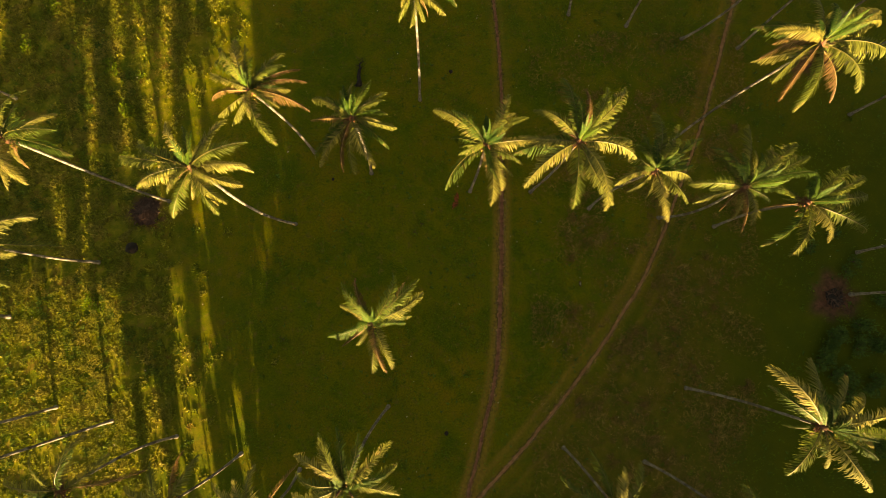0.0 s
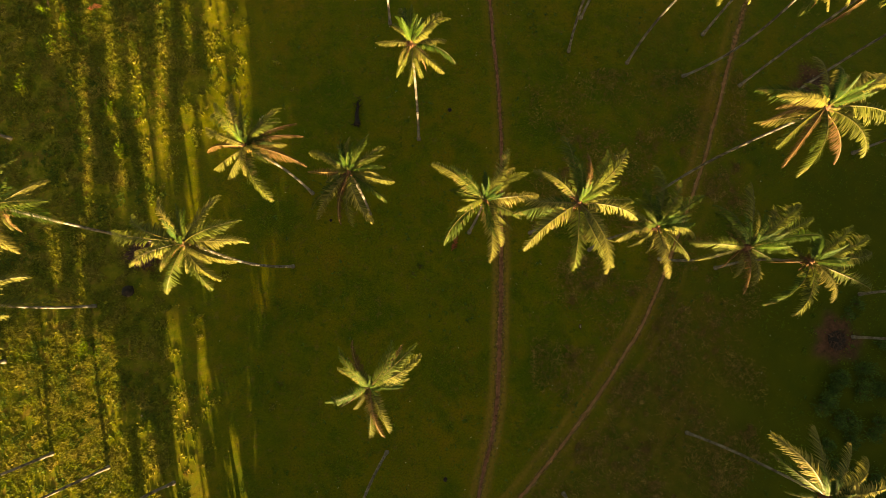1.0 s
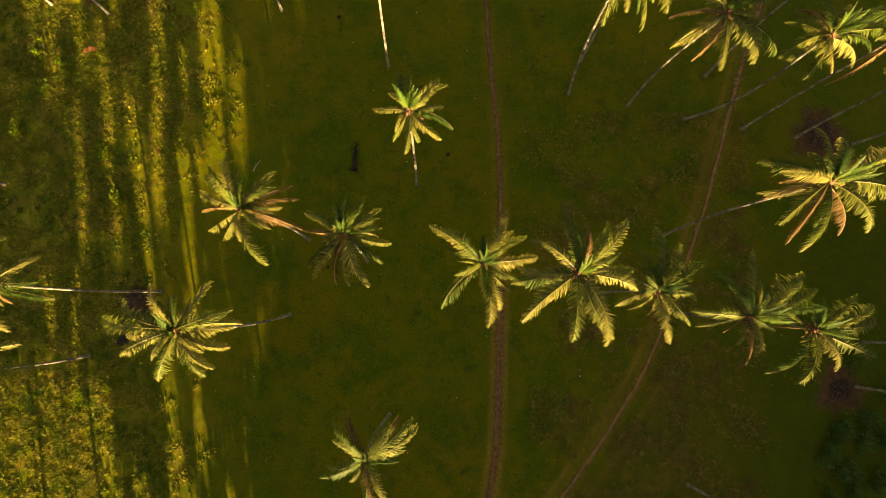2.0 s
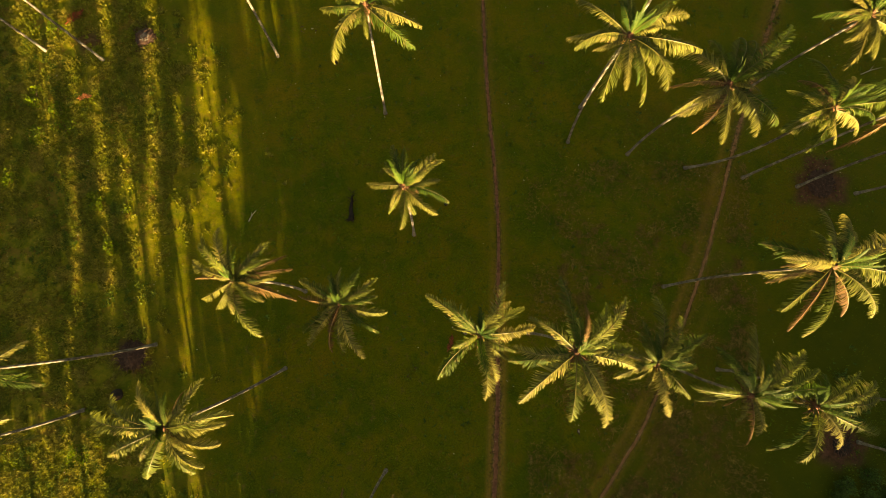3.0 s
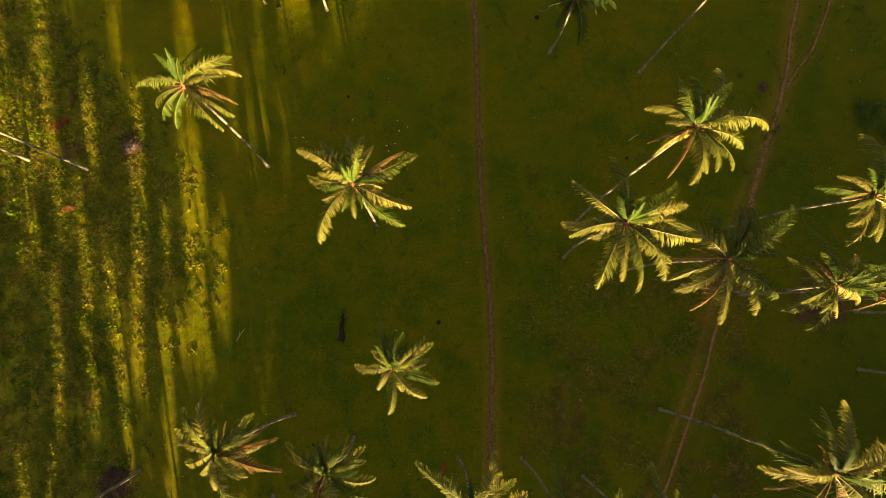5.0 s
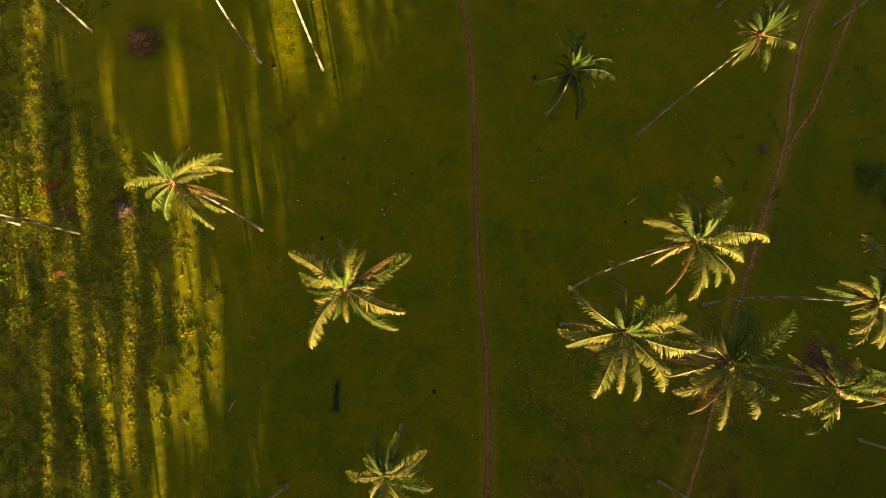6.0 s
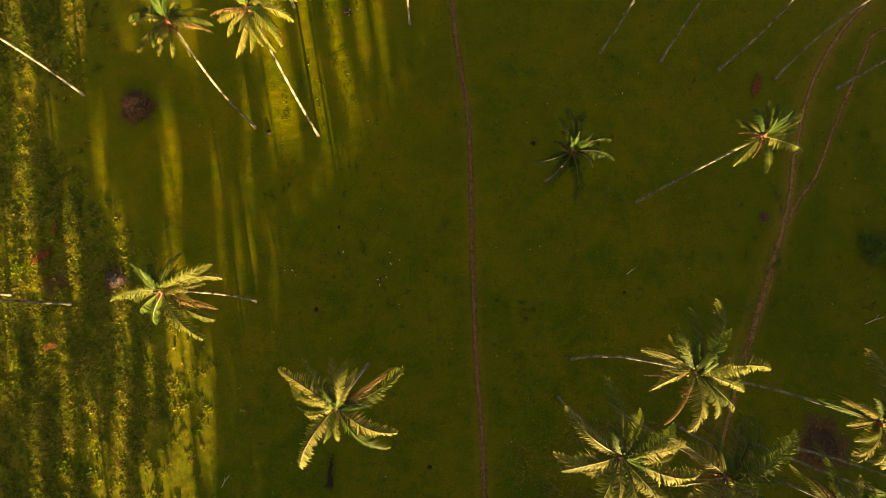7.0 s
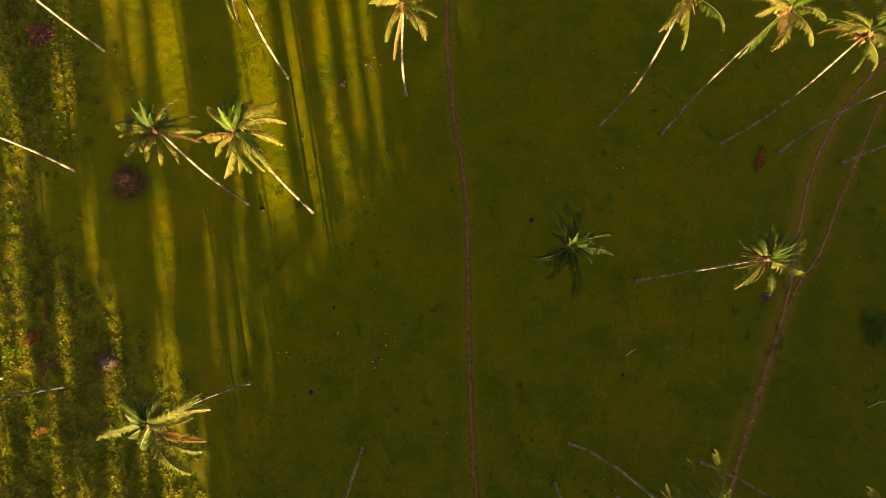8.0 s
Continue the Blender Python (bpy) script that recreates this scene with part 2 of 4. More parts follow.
# ---------------------------------------------------------------- ground and tracks
MAIN_TRACK = smooth_line([(2.6, -60, 0), (3.2, -30, 0), (3.9, -21.3, 0), (4.6, -18.3, 0), (5.9, -12.9, 0), (7.1, -6.7, 0), (7.5, 2.3, 0), (7.6, 9, 0),
                          (7.6, 16.2, 0), (7.6, 25.2, 0), (7.1, 32.8, 0), (6.2, 42.5, 0), (5.6, 53.5, 0), (5.2, 63.5, 0), (4.6, 70.6, 0), (3.0, 79.9, 0),
                          (2.1, 87.3, 0), (1.8, 94.9, 0), (2.2, 120, 0), (3, 160, 0)])
SIDE_TRACK = smooth_line([(4.1, -22.4, 0), (5.2, -21.2, 0), (10.2, -15.9, 0), (15.4, -9.7, 0), (20.8, -2.4, 0), (24.3, 3.2, 0), (27.3, 9.6, 0), (29.6, 15.4, 0), (32, 21.5, 0),
                          (34.4, 29.0, 0), (37.6, 39.5, 0), (41.5, 50.5, 0), (44.3, 58.7, 0), (45.9, 66.6, 0), (48.1, 74.3, 0), (50.6, 79.5, 0),
                          (54.5, 84.9, 0), (62, 92, 0), (80, 104, 0)])
SPUR_TRACK = smooth_line([(44.2, 57.6, 0), (46.0, 60.6, 0), (48.3, 63.7, 0), (51.4, 70.8, 0), (53.9, 76.0, 0), (56.0, 80.5, 0), (58, 83.5, 0), (66, 86, 0)])
TRACKS = (MAIN_TRACK, SIDE_TRACK, SPUR_TRACK)


def near_track(x, y, lines=TRACKS):
    """Distance from each (x, y) to the nearest track."""
    best = np.full(x.shape, 1e9)
    for line in lines:
        for p in line:
            best = np.minimum(best, (x - p.x) ** 2 + (y - p.y) ** 2)
    return np.sqrt(best)


def shade_hill(x, y):
    """An unseen rise added to the south-east, its crest shaped to shade the grove."""
    u = x + SLANT * (y + 130)
    crest = np.interp(u, (-3.5, 2.5, 7.4, 15.1, 20, 25, 33.1, 38, 44.5, 51, 56, 58.5, 62.3, 68.8, 71, 83.5, 196),
                      (0, 7.7, 16, 19.1, 21.6, 23.7, 25.0, 25.6, 26.6, 28.0, 28.6, 29.2, 31.0, 35.0, 36.0, 38.0, 42.0))
    return crest * np.exp(-((y + 130) / 36.0) ** 2)


def lumps(x, y):
    """Uneven tussocky ground in the rough west of the grove."""
    edge = 31 + 3 * np.sin(y * 0.13) + 16 * np.clip((y - 48) / 20, 0, 1)
    west = 1 / (1 + np.exp(np.clip((x + edge) / 2.5, -40, 40)))
    a = np.sin(4.3 * x + 1.9 * np.sin(1.1 * y) + 0.9 * np.sin(2.7 * y)) * np.sin(3.9 * y + 2.1 * np.sin(0.9 * x) + 1.1 * np.sin(2.3 * x + 0.7 * y))
    b = np.sin(6.7 * x + 2.3 * np.sin(1.9 * y + 1)) * np.sin(6.1 * y + 2.0 * np.sin(1.7 * x))
    c = 0.6 + 0.6 * np.sin(0.71 * x + 1.5 * np.sin(0.37 * y)) * np.sin(0.53 * y + 1.3 * np.sin(0.43 * x))
    return west * c * (0.05 * np.maximum(a, -0.2) + 0.02 * b)


def relief(x, y):
    return (lumps(x, y) + 0.08 * np.sin(x * 0.31 + 1.3 * np.sin(y * 0.17)) * np.sin(y * 0.23 + 0.8 * np.sin(x * 0.13))
            + 0.012 * np.sin(x * 1.7 + 2 * np.sin(y * 0.9)) * np.sin(y * 1.9 + np.sin(x * 1.1)))


def height(x, y):
    d = near_track(x, y)
    return relief(x, y) * np.clip(d / 2.5, 0.15, 1) - 0.07 * np.exp(-(d / 0.9) ** 2) + shade_hill(x, y)


def make_ground():
    def lines(lo, hi, step):
        inner = np.arange(lo, hi + step / 2, step)
        out = np.cumsum(np.geomspace(step * 2, 700, 26))
        return np.concatenate([lo - out[::-1], inner, hi + out])
    xs, ys = lines(-64, 68, 0.32), lines(-32, 106, 0.32)
    gx, gy = np.meshgrid(xs, ys)
    inside = (np.abs(gx) < 90) & (gy > -60) & (gy < 130)
    d = np.full(gx.shape, 1e9)
    d[inside] = near_track(gx[inside], gy[inside])
    gz = relief(gx, gy) * np.clip(d / 2.5, 0.15, 1) - 0.07 * np.exp(-(np.minimum(d, 9) / 0.9) ** 2) + shade_hill(gx, gy)
    rng = np.random.default_rng(4)
    gz += rng.normal(0, 0.010, gz.shape) * inside * np.clip(d - 0.8, 0, 1)
    ny, nx = gx.shape
    idx = np.arange(nx * ny).reshape(ny, nx)
    faces = np.stack([idx[:-1, :-1], idx[:-1, 1:], idx[1:, 1:], idx[1:, :-1]], -1).reshape(-1, 4)
    me = mesh_of("ground", np.stack([gx, gy, gz], -1).reshape(-1, 3).tolist(), faces.tolist(), GROUND, True)
    south = 1 / (1 + np.exp((gy - 18) / 4))
    dm, ds = np.full(gx.shape, 99.0), np.full(gx.shape, 99.0)
    dm[inside] = near_track(gx[inside], gy[inside], (MAIN_TRACK,))
    left = [p + Vector((-1.15, 0.75, 0)) for p in SIDE_TRACK]
    ds[inside] = near_track(gx[inside], gy[inside], (left,))
    right = [p + Vector((1.9, -1.1, 0)) for p in SIDE_TRACK]
    de = np.full(gx.shape, 99.0)
    de[inside] = near_track(gx[inside], gy[inside], (right,))
    wear = (0.12 + 0.6 * south) * np.exp(-((dm - 0.75) / 0.30) ** 2) + 0.75 * np.exp(-(ds / 0.38) ** 2) * np.clip((60 - gy) / 30, 0.3, 1)
    wear += 0.35 * np.exp(-(de / 0.35) ** 2) * np.clip((22 - gy) / 12, 0, 1)
    wear += (0.22 + 0.2 * south) * np.exp(-(np.minimum(d, 30) / 0.75) ** 2)
    dr = np.full(gx.shape, 99.0)
    dr[inside] = near_track(gx[inside], gy[inside], (SIDE_TRACK,))
    wear += 0.45 * np.exp(-(dr / 1.1) ** 2) * np.clip((gy - 38) / 12, 0, 1)
    a = me.attributes.new("wear", "FLOAT", "POINT")
    a.data.foreach_set("value", np.clip(wear, 0, 0.8).reshape(-1))
    north = 1 / (1 + np.exp(np.clip(-(gy - 50) / 6, -40, 40)))
    fresh = north * (0.27 + 0.28 / (1 + np.exp(np.clip((gx + 0.23 * gy - 16) / 4, -40, 40)))) * inside
    f = me.attributes.new("fresh", "FLOAT", "POINT")
    f.data.foreach_set("value", fresh.reshape(-1))
    lush = 0.95 / (1 + np.exp(-(gx - 34 - 0.5 * (gy - 5)) / 6)) / (1 + np.exp((gy - 22) / 6))
    b = me.attributes.new("lush", "FLOAT", "POINT")
    b.data.foreach_set("value", np.clip(lush + 0.32 / (1 + np.exp(-(gx - 38) / 4)) / (1 + np.exp((gy - 72) / 6)) + 0.3 * (np.abs(gx) > 90), 0, 0.92).reshape(-1))
    beside = gx - np.interp(gy, [p.y for p in SIDE_TRACK], [p.x for p in SIDE_TRACK])
    tan = 0.5 / (1 + np.exp(np.clip((3.5 - beside) / 1.2, -40, 40))) / (1 + np.exp(np.clip((gy - 14) / 4, -40, 40))) / (1 + np.exp(np.clip((gx - 33) / 2.5, -40, 40)))
    g = me.attributes.new("tan", "FLOAT", "POINT")
    g.data.foreach_set("value", tan.reshape(-1))
    burnt = np.zeros(gx.shape)
    for x, y, r in ((46.7, 1.2, 2.6), (46.8, 31.6, 3.1), (-36.3, 48.4, 1.9), (-34.0, 9.8, 2.1), (-36.1, 69.6, 2.0), (-43.2, 47.8, 1.3)):
        wob = 1 + 0.12 * np.sin(3 * np.arctan2(gy - y, gx - x) + x) + 0.12 * np.sin(7 * np.arctan2(gy - y, gx - x) + y)
        burnt = np.maximum(burnt, 1 / (1 + np.exp(np.clip((np.hypot(gx - x, gy - y) - r * wob) / 0.28, -40, 40))))
    e = me.attributes.new("burnt", "FLOAT", "POINT")
    e.data.foreach_set("value", (0.9 * burnt).reshape(-1))
    edge = 31 + 3 * np.sin(gy * 0.13) + 16 * np.clip((gy - 48) / 20, 0, 1)
    c = me.attributes.new("weedy", "FLOAT", "POINT")
    c.data.foreach_set("value", (0.85 / (1 + np.exp(np.clip((gx + edge) / 3.0, -50, 50)))).reshape(-1))
    tagged(new("ground", me), "sparse green and yellowed pasture grass under palms", "ground", kind="structure")


def make_track(name, line, width, label, seed, dark=1.0, bare=lambda y: 1.0):
    """A worn strip of soil: a trodden rut between half-bare shoulders that thin out into the grass."""
    rng = random.Random(seed)
    n = len(line)
    profile = (-1.0, -0.62, -0.30, -0.12, 0.12, 0.30, 0.62, 1.0)
    cover = (0.0, 0.30, 0.62, 1.3, 1.3, 0.62, 0.30, 0.0)
    rut = (0.0, 0.0, 0.35, 1.0, 1.0, 0.35, 0.0, 0.0)
    lift = (0.015, 0.045, 0.040, 0.025, 0.025, 0.040, 0.045, 0.015)
    m = len(profile)
    xs, ys = [], []
    for i, p in enumerate(line):
        t = (line[min(i + 1, n - 1)] - line[max(i - 1, 0)]).normalized()
        s = Vector((t.y, -t.x, 0))
        off = 0.10 * noise.noise((i * 0.11, seed, 3))
        for w in profile:
            w = off + w * width(p.y) * (1 + 0.25 * noise.noise((i * 0.23, seed, 9 * (w > 0))) + 0.2 * noise.noise((i * 0.9, seed, 5 + 9 * (w > 0))))
            xs.append(p.x + s.x * w), ys.append(p.y + s.y * w)
    zs = height(np.array(xs), np.array(ys))
    verts = [(x, y, z + 0.01 + lift[i % m]) for i, (x, y, z) in enumerate(zip(xs, ys, zs))]
    faces = [(i * m + k, i * m + k + 1, (i + 1) * m + k + 1, (i + 1) * m + k) for i in range(n - 1) for k in range(m - 1)]
    me = mesh_of(name, verts, faces, SOIL, True)
    for key, values, least in (("rut", rut, 0.8), ("cover", cover, 0.75)):
        a = me.attributes.new(key, "FLOAT", "POINT")
        a.data.foreach_set("value", [values[i % m] * (dark if key == "rut" else bare(verts[i][1])) * rng.uniform(least, 1.0) for i in range(len(verts))])
    tagged(new(name, me), label, "dirt track", kind="structure")


make_ground()
make_track("path", MAIN_TRACK, lambda y: 0.62 + 0.34 / (1 + math.exp((y - 16) / 3)) - 0.30 / (1 + math.exp((y + 8) / 2)), "narrow worn brown earth path through the grass", 3)
make_track("path", SIDE_TRACK, lambda y: 0.62 + 0.7 * math.exp(-((y - 45) / 10) ** 2), "narrow brown earth track that forks through the grass", 7, 0.4, lambda y: 1.0 - 0.36 * math.exp(-((y - 45) / 10) ** 2))
make_track("path", SPUR_TRACK, lambda y: 0.7, "short brown earth spur of the track", 11, 0.5, lambda y: 0.75)


# ---------------------------------------------------------------- palm fronds
SHAPES = {  # first rise, bend over the length, leaflet lift, length of leaflets
    "spear": (80, 34, -4, 0.62),
    "high": (50, 80, 4, 0.74),
    "mid": (34, 80, -12, 0.74),
    "low": (4, 62, -28, 0.68),
    "hang": (-34, 42, -40, 0.55),
}
LENGTH = 5.0


def frond_mesh(name, shape, seed, material, pairs=50, flat=False, broad=0.026, ribbed=None, limp=1.0):
    rng = random.Random(seed)
    rise, bend, lift, size = SHAPES[shape]
    rise += rng.uniform(-6, 6)
    bend += rng.uniform(-10, 10)
    sway = rng.uniform(6, 32) * rng.choice((-1, 1))
    if flat:
        rise, bend, lift = 4, 6, 4
    steps = 24
    pts, p = [Vector((0, 0, 0))], Vector((0, 0, 0))
    for i in range(steps):
        s = (i + 0.5) / steps
        e, a = radians(rise - bend * s ** 1.25), radians(sway * s * s)
        p = p + Vector((math.cos(e) * math.cos(a), math.cos(e) * math.sin(a), math.sin(e))) * (LENGTH / steps)
        pts.append(p)
    stalk = pts[::2]
    rib = mesh_of("stalk", *tube(stalk, [0.034 * (1 - 0.85 * i / (len(stalk) - 1)) + 0.006 + 0.05 * max(0.0, 1 - i / 2.5) for i in range(len(stalk))], 4), ribbed or material)
    verts, faces = [], []
    twist = radians(rng.uniform(-34, 34))
    gap = rng.randrange(8, pairs - 4)
    thin_at = range(gap, gap + rng.randrange(2, 7))
    for i in range(pairs):
        s = 0.14 + 0.855 * i / (pairs - 1)
        f = s * steps
        k = min(int(f), steps - 1)
        at = pts[k].lerp(pts[k + 1], f - k)
        t = (pts[k + 1] - pts[k]).normalized()
        side = Vector((-t.y, t.x, 0)).normalized()
        up = t.cross(side) * -1
        if up.z < 0:
            up = -up
        for sign in (-1, 1):
            if rng.random() < (0.40 if i in thin_at else 0.09):
                continue
            spread = radians(74 - 40 * s + rng.uniform(-11, 11))
            v = radians(lift + rng.uniform(-9, 9)) + sign * twist
            long = size * (0.14 + 1.02 * math.sin(math.pi * (0.13 + 0.84 * s)) ** 0.9) * rng.uniform(0.66, 1.16) * (1 + 0.25 * math.sin(9.0 * s + seed + sign)) * (0.7 if limp > 1.2 else 1)
            out = math.cos(spread) * t + math.sin(spread) * (sign * side * math.cos(v) + up * math.sin(v))
            w = broad * (1.15 - 0.4 * s)
            droop = rng.uniform(0.12, 0.70) * (0.1 if flat else limp)
            sag = Vector((0, 0, -droop * long))
            one = at + out * long * 0.36 + sag * 0.10
            two = at + out * long * (0.70 - 0.05 * droop) + sag * 0.46
            tip = at + out * long * (0.98 - 0.22 * droop) + sag
            n = len(verts)
            verts += [tuple(at - t * w), tuple(at + t * w), tuple(one + t * w * 1.1), tuple(one - t * w * 1.1), tuple(two + t * w * 0.85), tuple(two - t * w * 0.85), tuple(tip)]
            faces += [(n, n + 1, n + 2, n + 3), (n + 3, n + 2, n + 4, n + 5), (n + 5, n + 4, n + 6)]
    me = mesh_of(name, verts, faces, material)
    reach = math.hypot(pts[-1].x, pts[-1].y)
    return me, reach, math.atan2(pts[-1].y, pts[-1].x), rib


FRONDS = {}
for shape in SHAPES:
    for tone, mat in (("green", FROND_GREEN), ("gold", FROND_GOLD), ("dry", FROND_DRY), ("deep", FROND_SHADED), ("young", FROND_YOUNG_SHADED)):
        if (tone == "young" and shape not in ("spear", "high")) or (shape == "spear" and tone != "young"):
            continue
        FRONDS[shape, tone] = [frond_mesh("frond", shape, 100 * k + len(shape) + len(tone), mat, 86, False, 0.032 if tone == "gold" else 0.028, RIB_DRY if tone == "dry" else RIB, 1.5 if tone == "dry" else 1.0) for k in range(4)]


def nut_mesh():
    bm = bmesh.new()
    bmesh.ops.create_icosphere(bm, subdivisions=1, radius=0.13)
    for v in bm.verts:
        v.co.z *= 1.25
        v.co *= 1 + 0.06 * math.sin(7 * v.co.x + 20 * v.co.y)
    me = bpy.data.meshes.new("coconut")
    bm.to_mesh(me)
    bm.free()
    me.materials.append(NUT)
    me.polygons.foreach_set("use_smooth", [True] * len(me.polygons))
    return me


NUT_MESH = nut_mesh()


def heart_mesh(seed):
    """The fibrous sheaths, old stalk stubs and flower stalks where the fronds meet."""
    rng = random.Random(seed)
    verts, faces = tube([Vector((0, 0, z)) for z in (-0.75, -0.45, -0.1, 0.25, 0.55)], [0.16, 0.27, 0.36, 0.28, 0.06], 9)
    for i in range(24):
        a, e = i * 2.4 + rng.uniform(-0.3, 0.3), rng.uniform(-0.5, 0.7)
        d = Vector((math.cos(a) * math.cos(e), math.sin(a) * math.cos(e), math.sin(e)))
        b = Vector((0, 0, rng.uniform(-0.5, 0.2)))
        L = rng.uniform(0.5, 1.4)
        v, f = tube([b + d * 0.1, b + d * L * 0.6, b + d * L + Vector((0, 0, -0.25 * L))], [0.055, 0.04, 0.018], 4)
        n = len(verts)
        verts += v
        faces += [tuple(k + n for k in q) for q in f]
    return mesh_of("crown_heart", verts, faces, HEART)


HEARTS = [heart_mesh(k) for k in range(4)]


def trunk_mesh(top, seed):
    """A ringed, tapering trunk with a swollen foot, from the origin to top."""
    rng = random.Random(seed)
    n = max(20, int(top.z / 0.42))
    bow = Vector((rng.uniform(-0.8, 0.8), rng.uniform(-0.8, 0.8), 0))
    pts, rad = [], []
    for i in range(n + 1):
        u = i / n
        c = Vector((top.x * u ** 0.85, top.y * u ** 0.85, top.z * u)) + bow * math.sin(math.pi * u) * (1 - 0.3 * u)
        c.z -= 0.25 * (1 - u) ** 6
        pts.append(c)
        r = 0.150 - 0.045 * u + 0.16 * math.exp(-u * top.z / 0.55)
        rad.append(r * (1.045 if i % 2 else 0.975) * rng.uniform(0.985, 1.015))
    v, f = tube(pts, rad, 9)
    return mesh_of("trunk", v, f, BARK, True)


PALM_LABELS = {
    "green": "tall coconut palm with green drooping fronds, standing in grass",
    "gold": "tall coconut palm with sunlit yellow-green fronds, standing in grass",
    "deep": "short coconut palm with green fronds coloured dark for shade, standing in shaded grass",
    "dry": "tall coconut palm with many browned dry fronds, standing in grass",
}


def palm(foot, crown, seed, tone="green", reach=4.4, fronds=None, dry=1, count=17, gilt=0.5):
    """A coconut palm. fronds: compass bearings in the plan (0 east, 90 north), lengths and shapes, where they are known."""
    rng = random.Random(seed)
    foot_z = float(height(np.array([foot[0]]), np.array([foot[1]]))[0])
    ob = thing("coconut_palm", foot[0], foot[1], foot_z, PALM_LABELS[tone], "palm tree", "coconut palms of the grove")
    top = Vector((crown[0] - foot[0], crown[1] - foot[1], crown[2] - foot_z))
    part("trunk", trunk_mesh(top + Vector((0, 0, -0.5)), seed), ob)
    part("crown_heart", HEARTS[seed % 4], ob, "brown fibrous leaf bases", Matrix.Translation(top) @ Matrix.Rotation(rng.uniform(0, 6), 4, "Z"))
    if fronds is None:
        fronds = []
        turn = rng.uniform(0, 360)
        kinds = ["spear"] * 6 + ["high"] * (count // 4) + ["mid"] * (count // 3)
        kinds += ["low"] * (count - len(kinds) - dry) + ["hang"] * dry
        for i, k in enumerate(kinds):
            r = {"spear": 0.45, "high": 0.85, "mid": 1.0, "low": 0.95, "hang": 0.75}[k]
            fronds.append((turn + 137.5 * i + rng.uniform(-14, 14), reach * r * rng.uniform(0.88, 1.1), k))
    else:
        fronds = list(fronds)
        # short dark fronds, mostly north-east: the crown's shaded side painted as leaf colour
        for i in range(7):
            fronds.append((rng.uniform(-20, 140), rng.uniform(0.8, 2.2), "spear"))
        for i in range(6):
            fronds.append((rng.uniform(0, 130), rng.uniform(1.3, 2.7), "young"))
        for i in range(8 if tone == "gold" else 4):
            fronds.append((rng.uniform(0, 360), reach * rng.uniform(0.45, 0.85), rng.choice(("high", "mid", "low"))))
        fronds.append((rng.uniform(0, 360), rng.uniform(1.4, 2.0), "hang"))
    for i, (bearing, far, kind) in enumerate(fronds):
        t = tone
        if kind == "hang":
            t = "dry" if dry else tone
        elif kind.endswith("*"):
            kind, t = kind[:-1], "dry"
        elif tone == "dry":
            t = "dry" if rng.random() < 0.5 else "gold"
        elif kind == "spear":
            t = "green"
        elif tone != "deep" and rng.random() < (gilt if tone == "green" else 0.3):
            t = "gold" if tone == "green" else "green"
        # these two kinds take the leaf colour darkened for shade
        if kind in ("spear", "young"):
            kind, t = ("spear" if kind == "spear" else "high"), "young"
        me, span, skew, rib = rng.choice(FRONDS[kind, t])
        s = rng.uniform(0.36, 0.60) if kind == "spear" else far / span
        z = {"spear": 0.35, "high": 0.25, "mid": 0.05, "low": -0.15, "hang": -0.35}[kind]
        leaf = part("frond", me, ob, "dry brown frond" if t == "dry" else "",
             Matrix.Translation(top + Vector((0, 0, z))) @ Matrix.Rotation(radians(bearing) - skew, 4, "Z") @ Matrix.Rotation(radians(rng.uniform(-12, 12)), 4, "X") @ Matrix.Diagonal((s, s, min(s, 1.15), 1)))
        part("stalk", rib, leaf)
    for i in range(rng.randint(4, 8)):
        a = rng.uniform(0, 2 * math.pi)
        part("coconut", NUT_MESH, ob, "", Matrix.Translation(top + Vector((0.38 * math.cos(a), 0.38 * math.sin(a), rng.uniform(-0.75, -0.2)))) @ Matrix.Rotation(rng.uniform(0, 3), 4, "X"))
    return ob


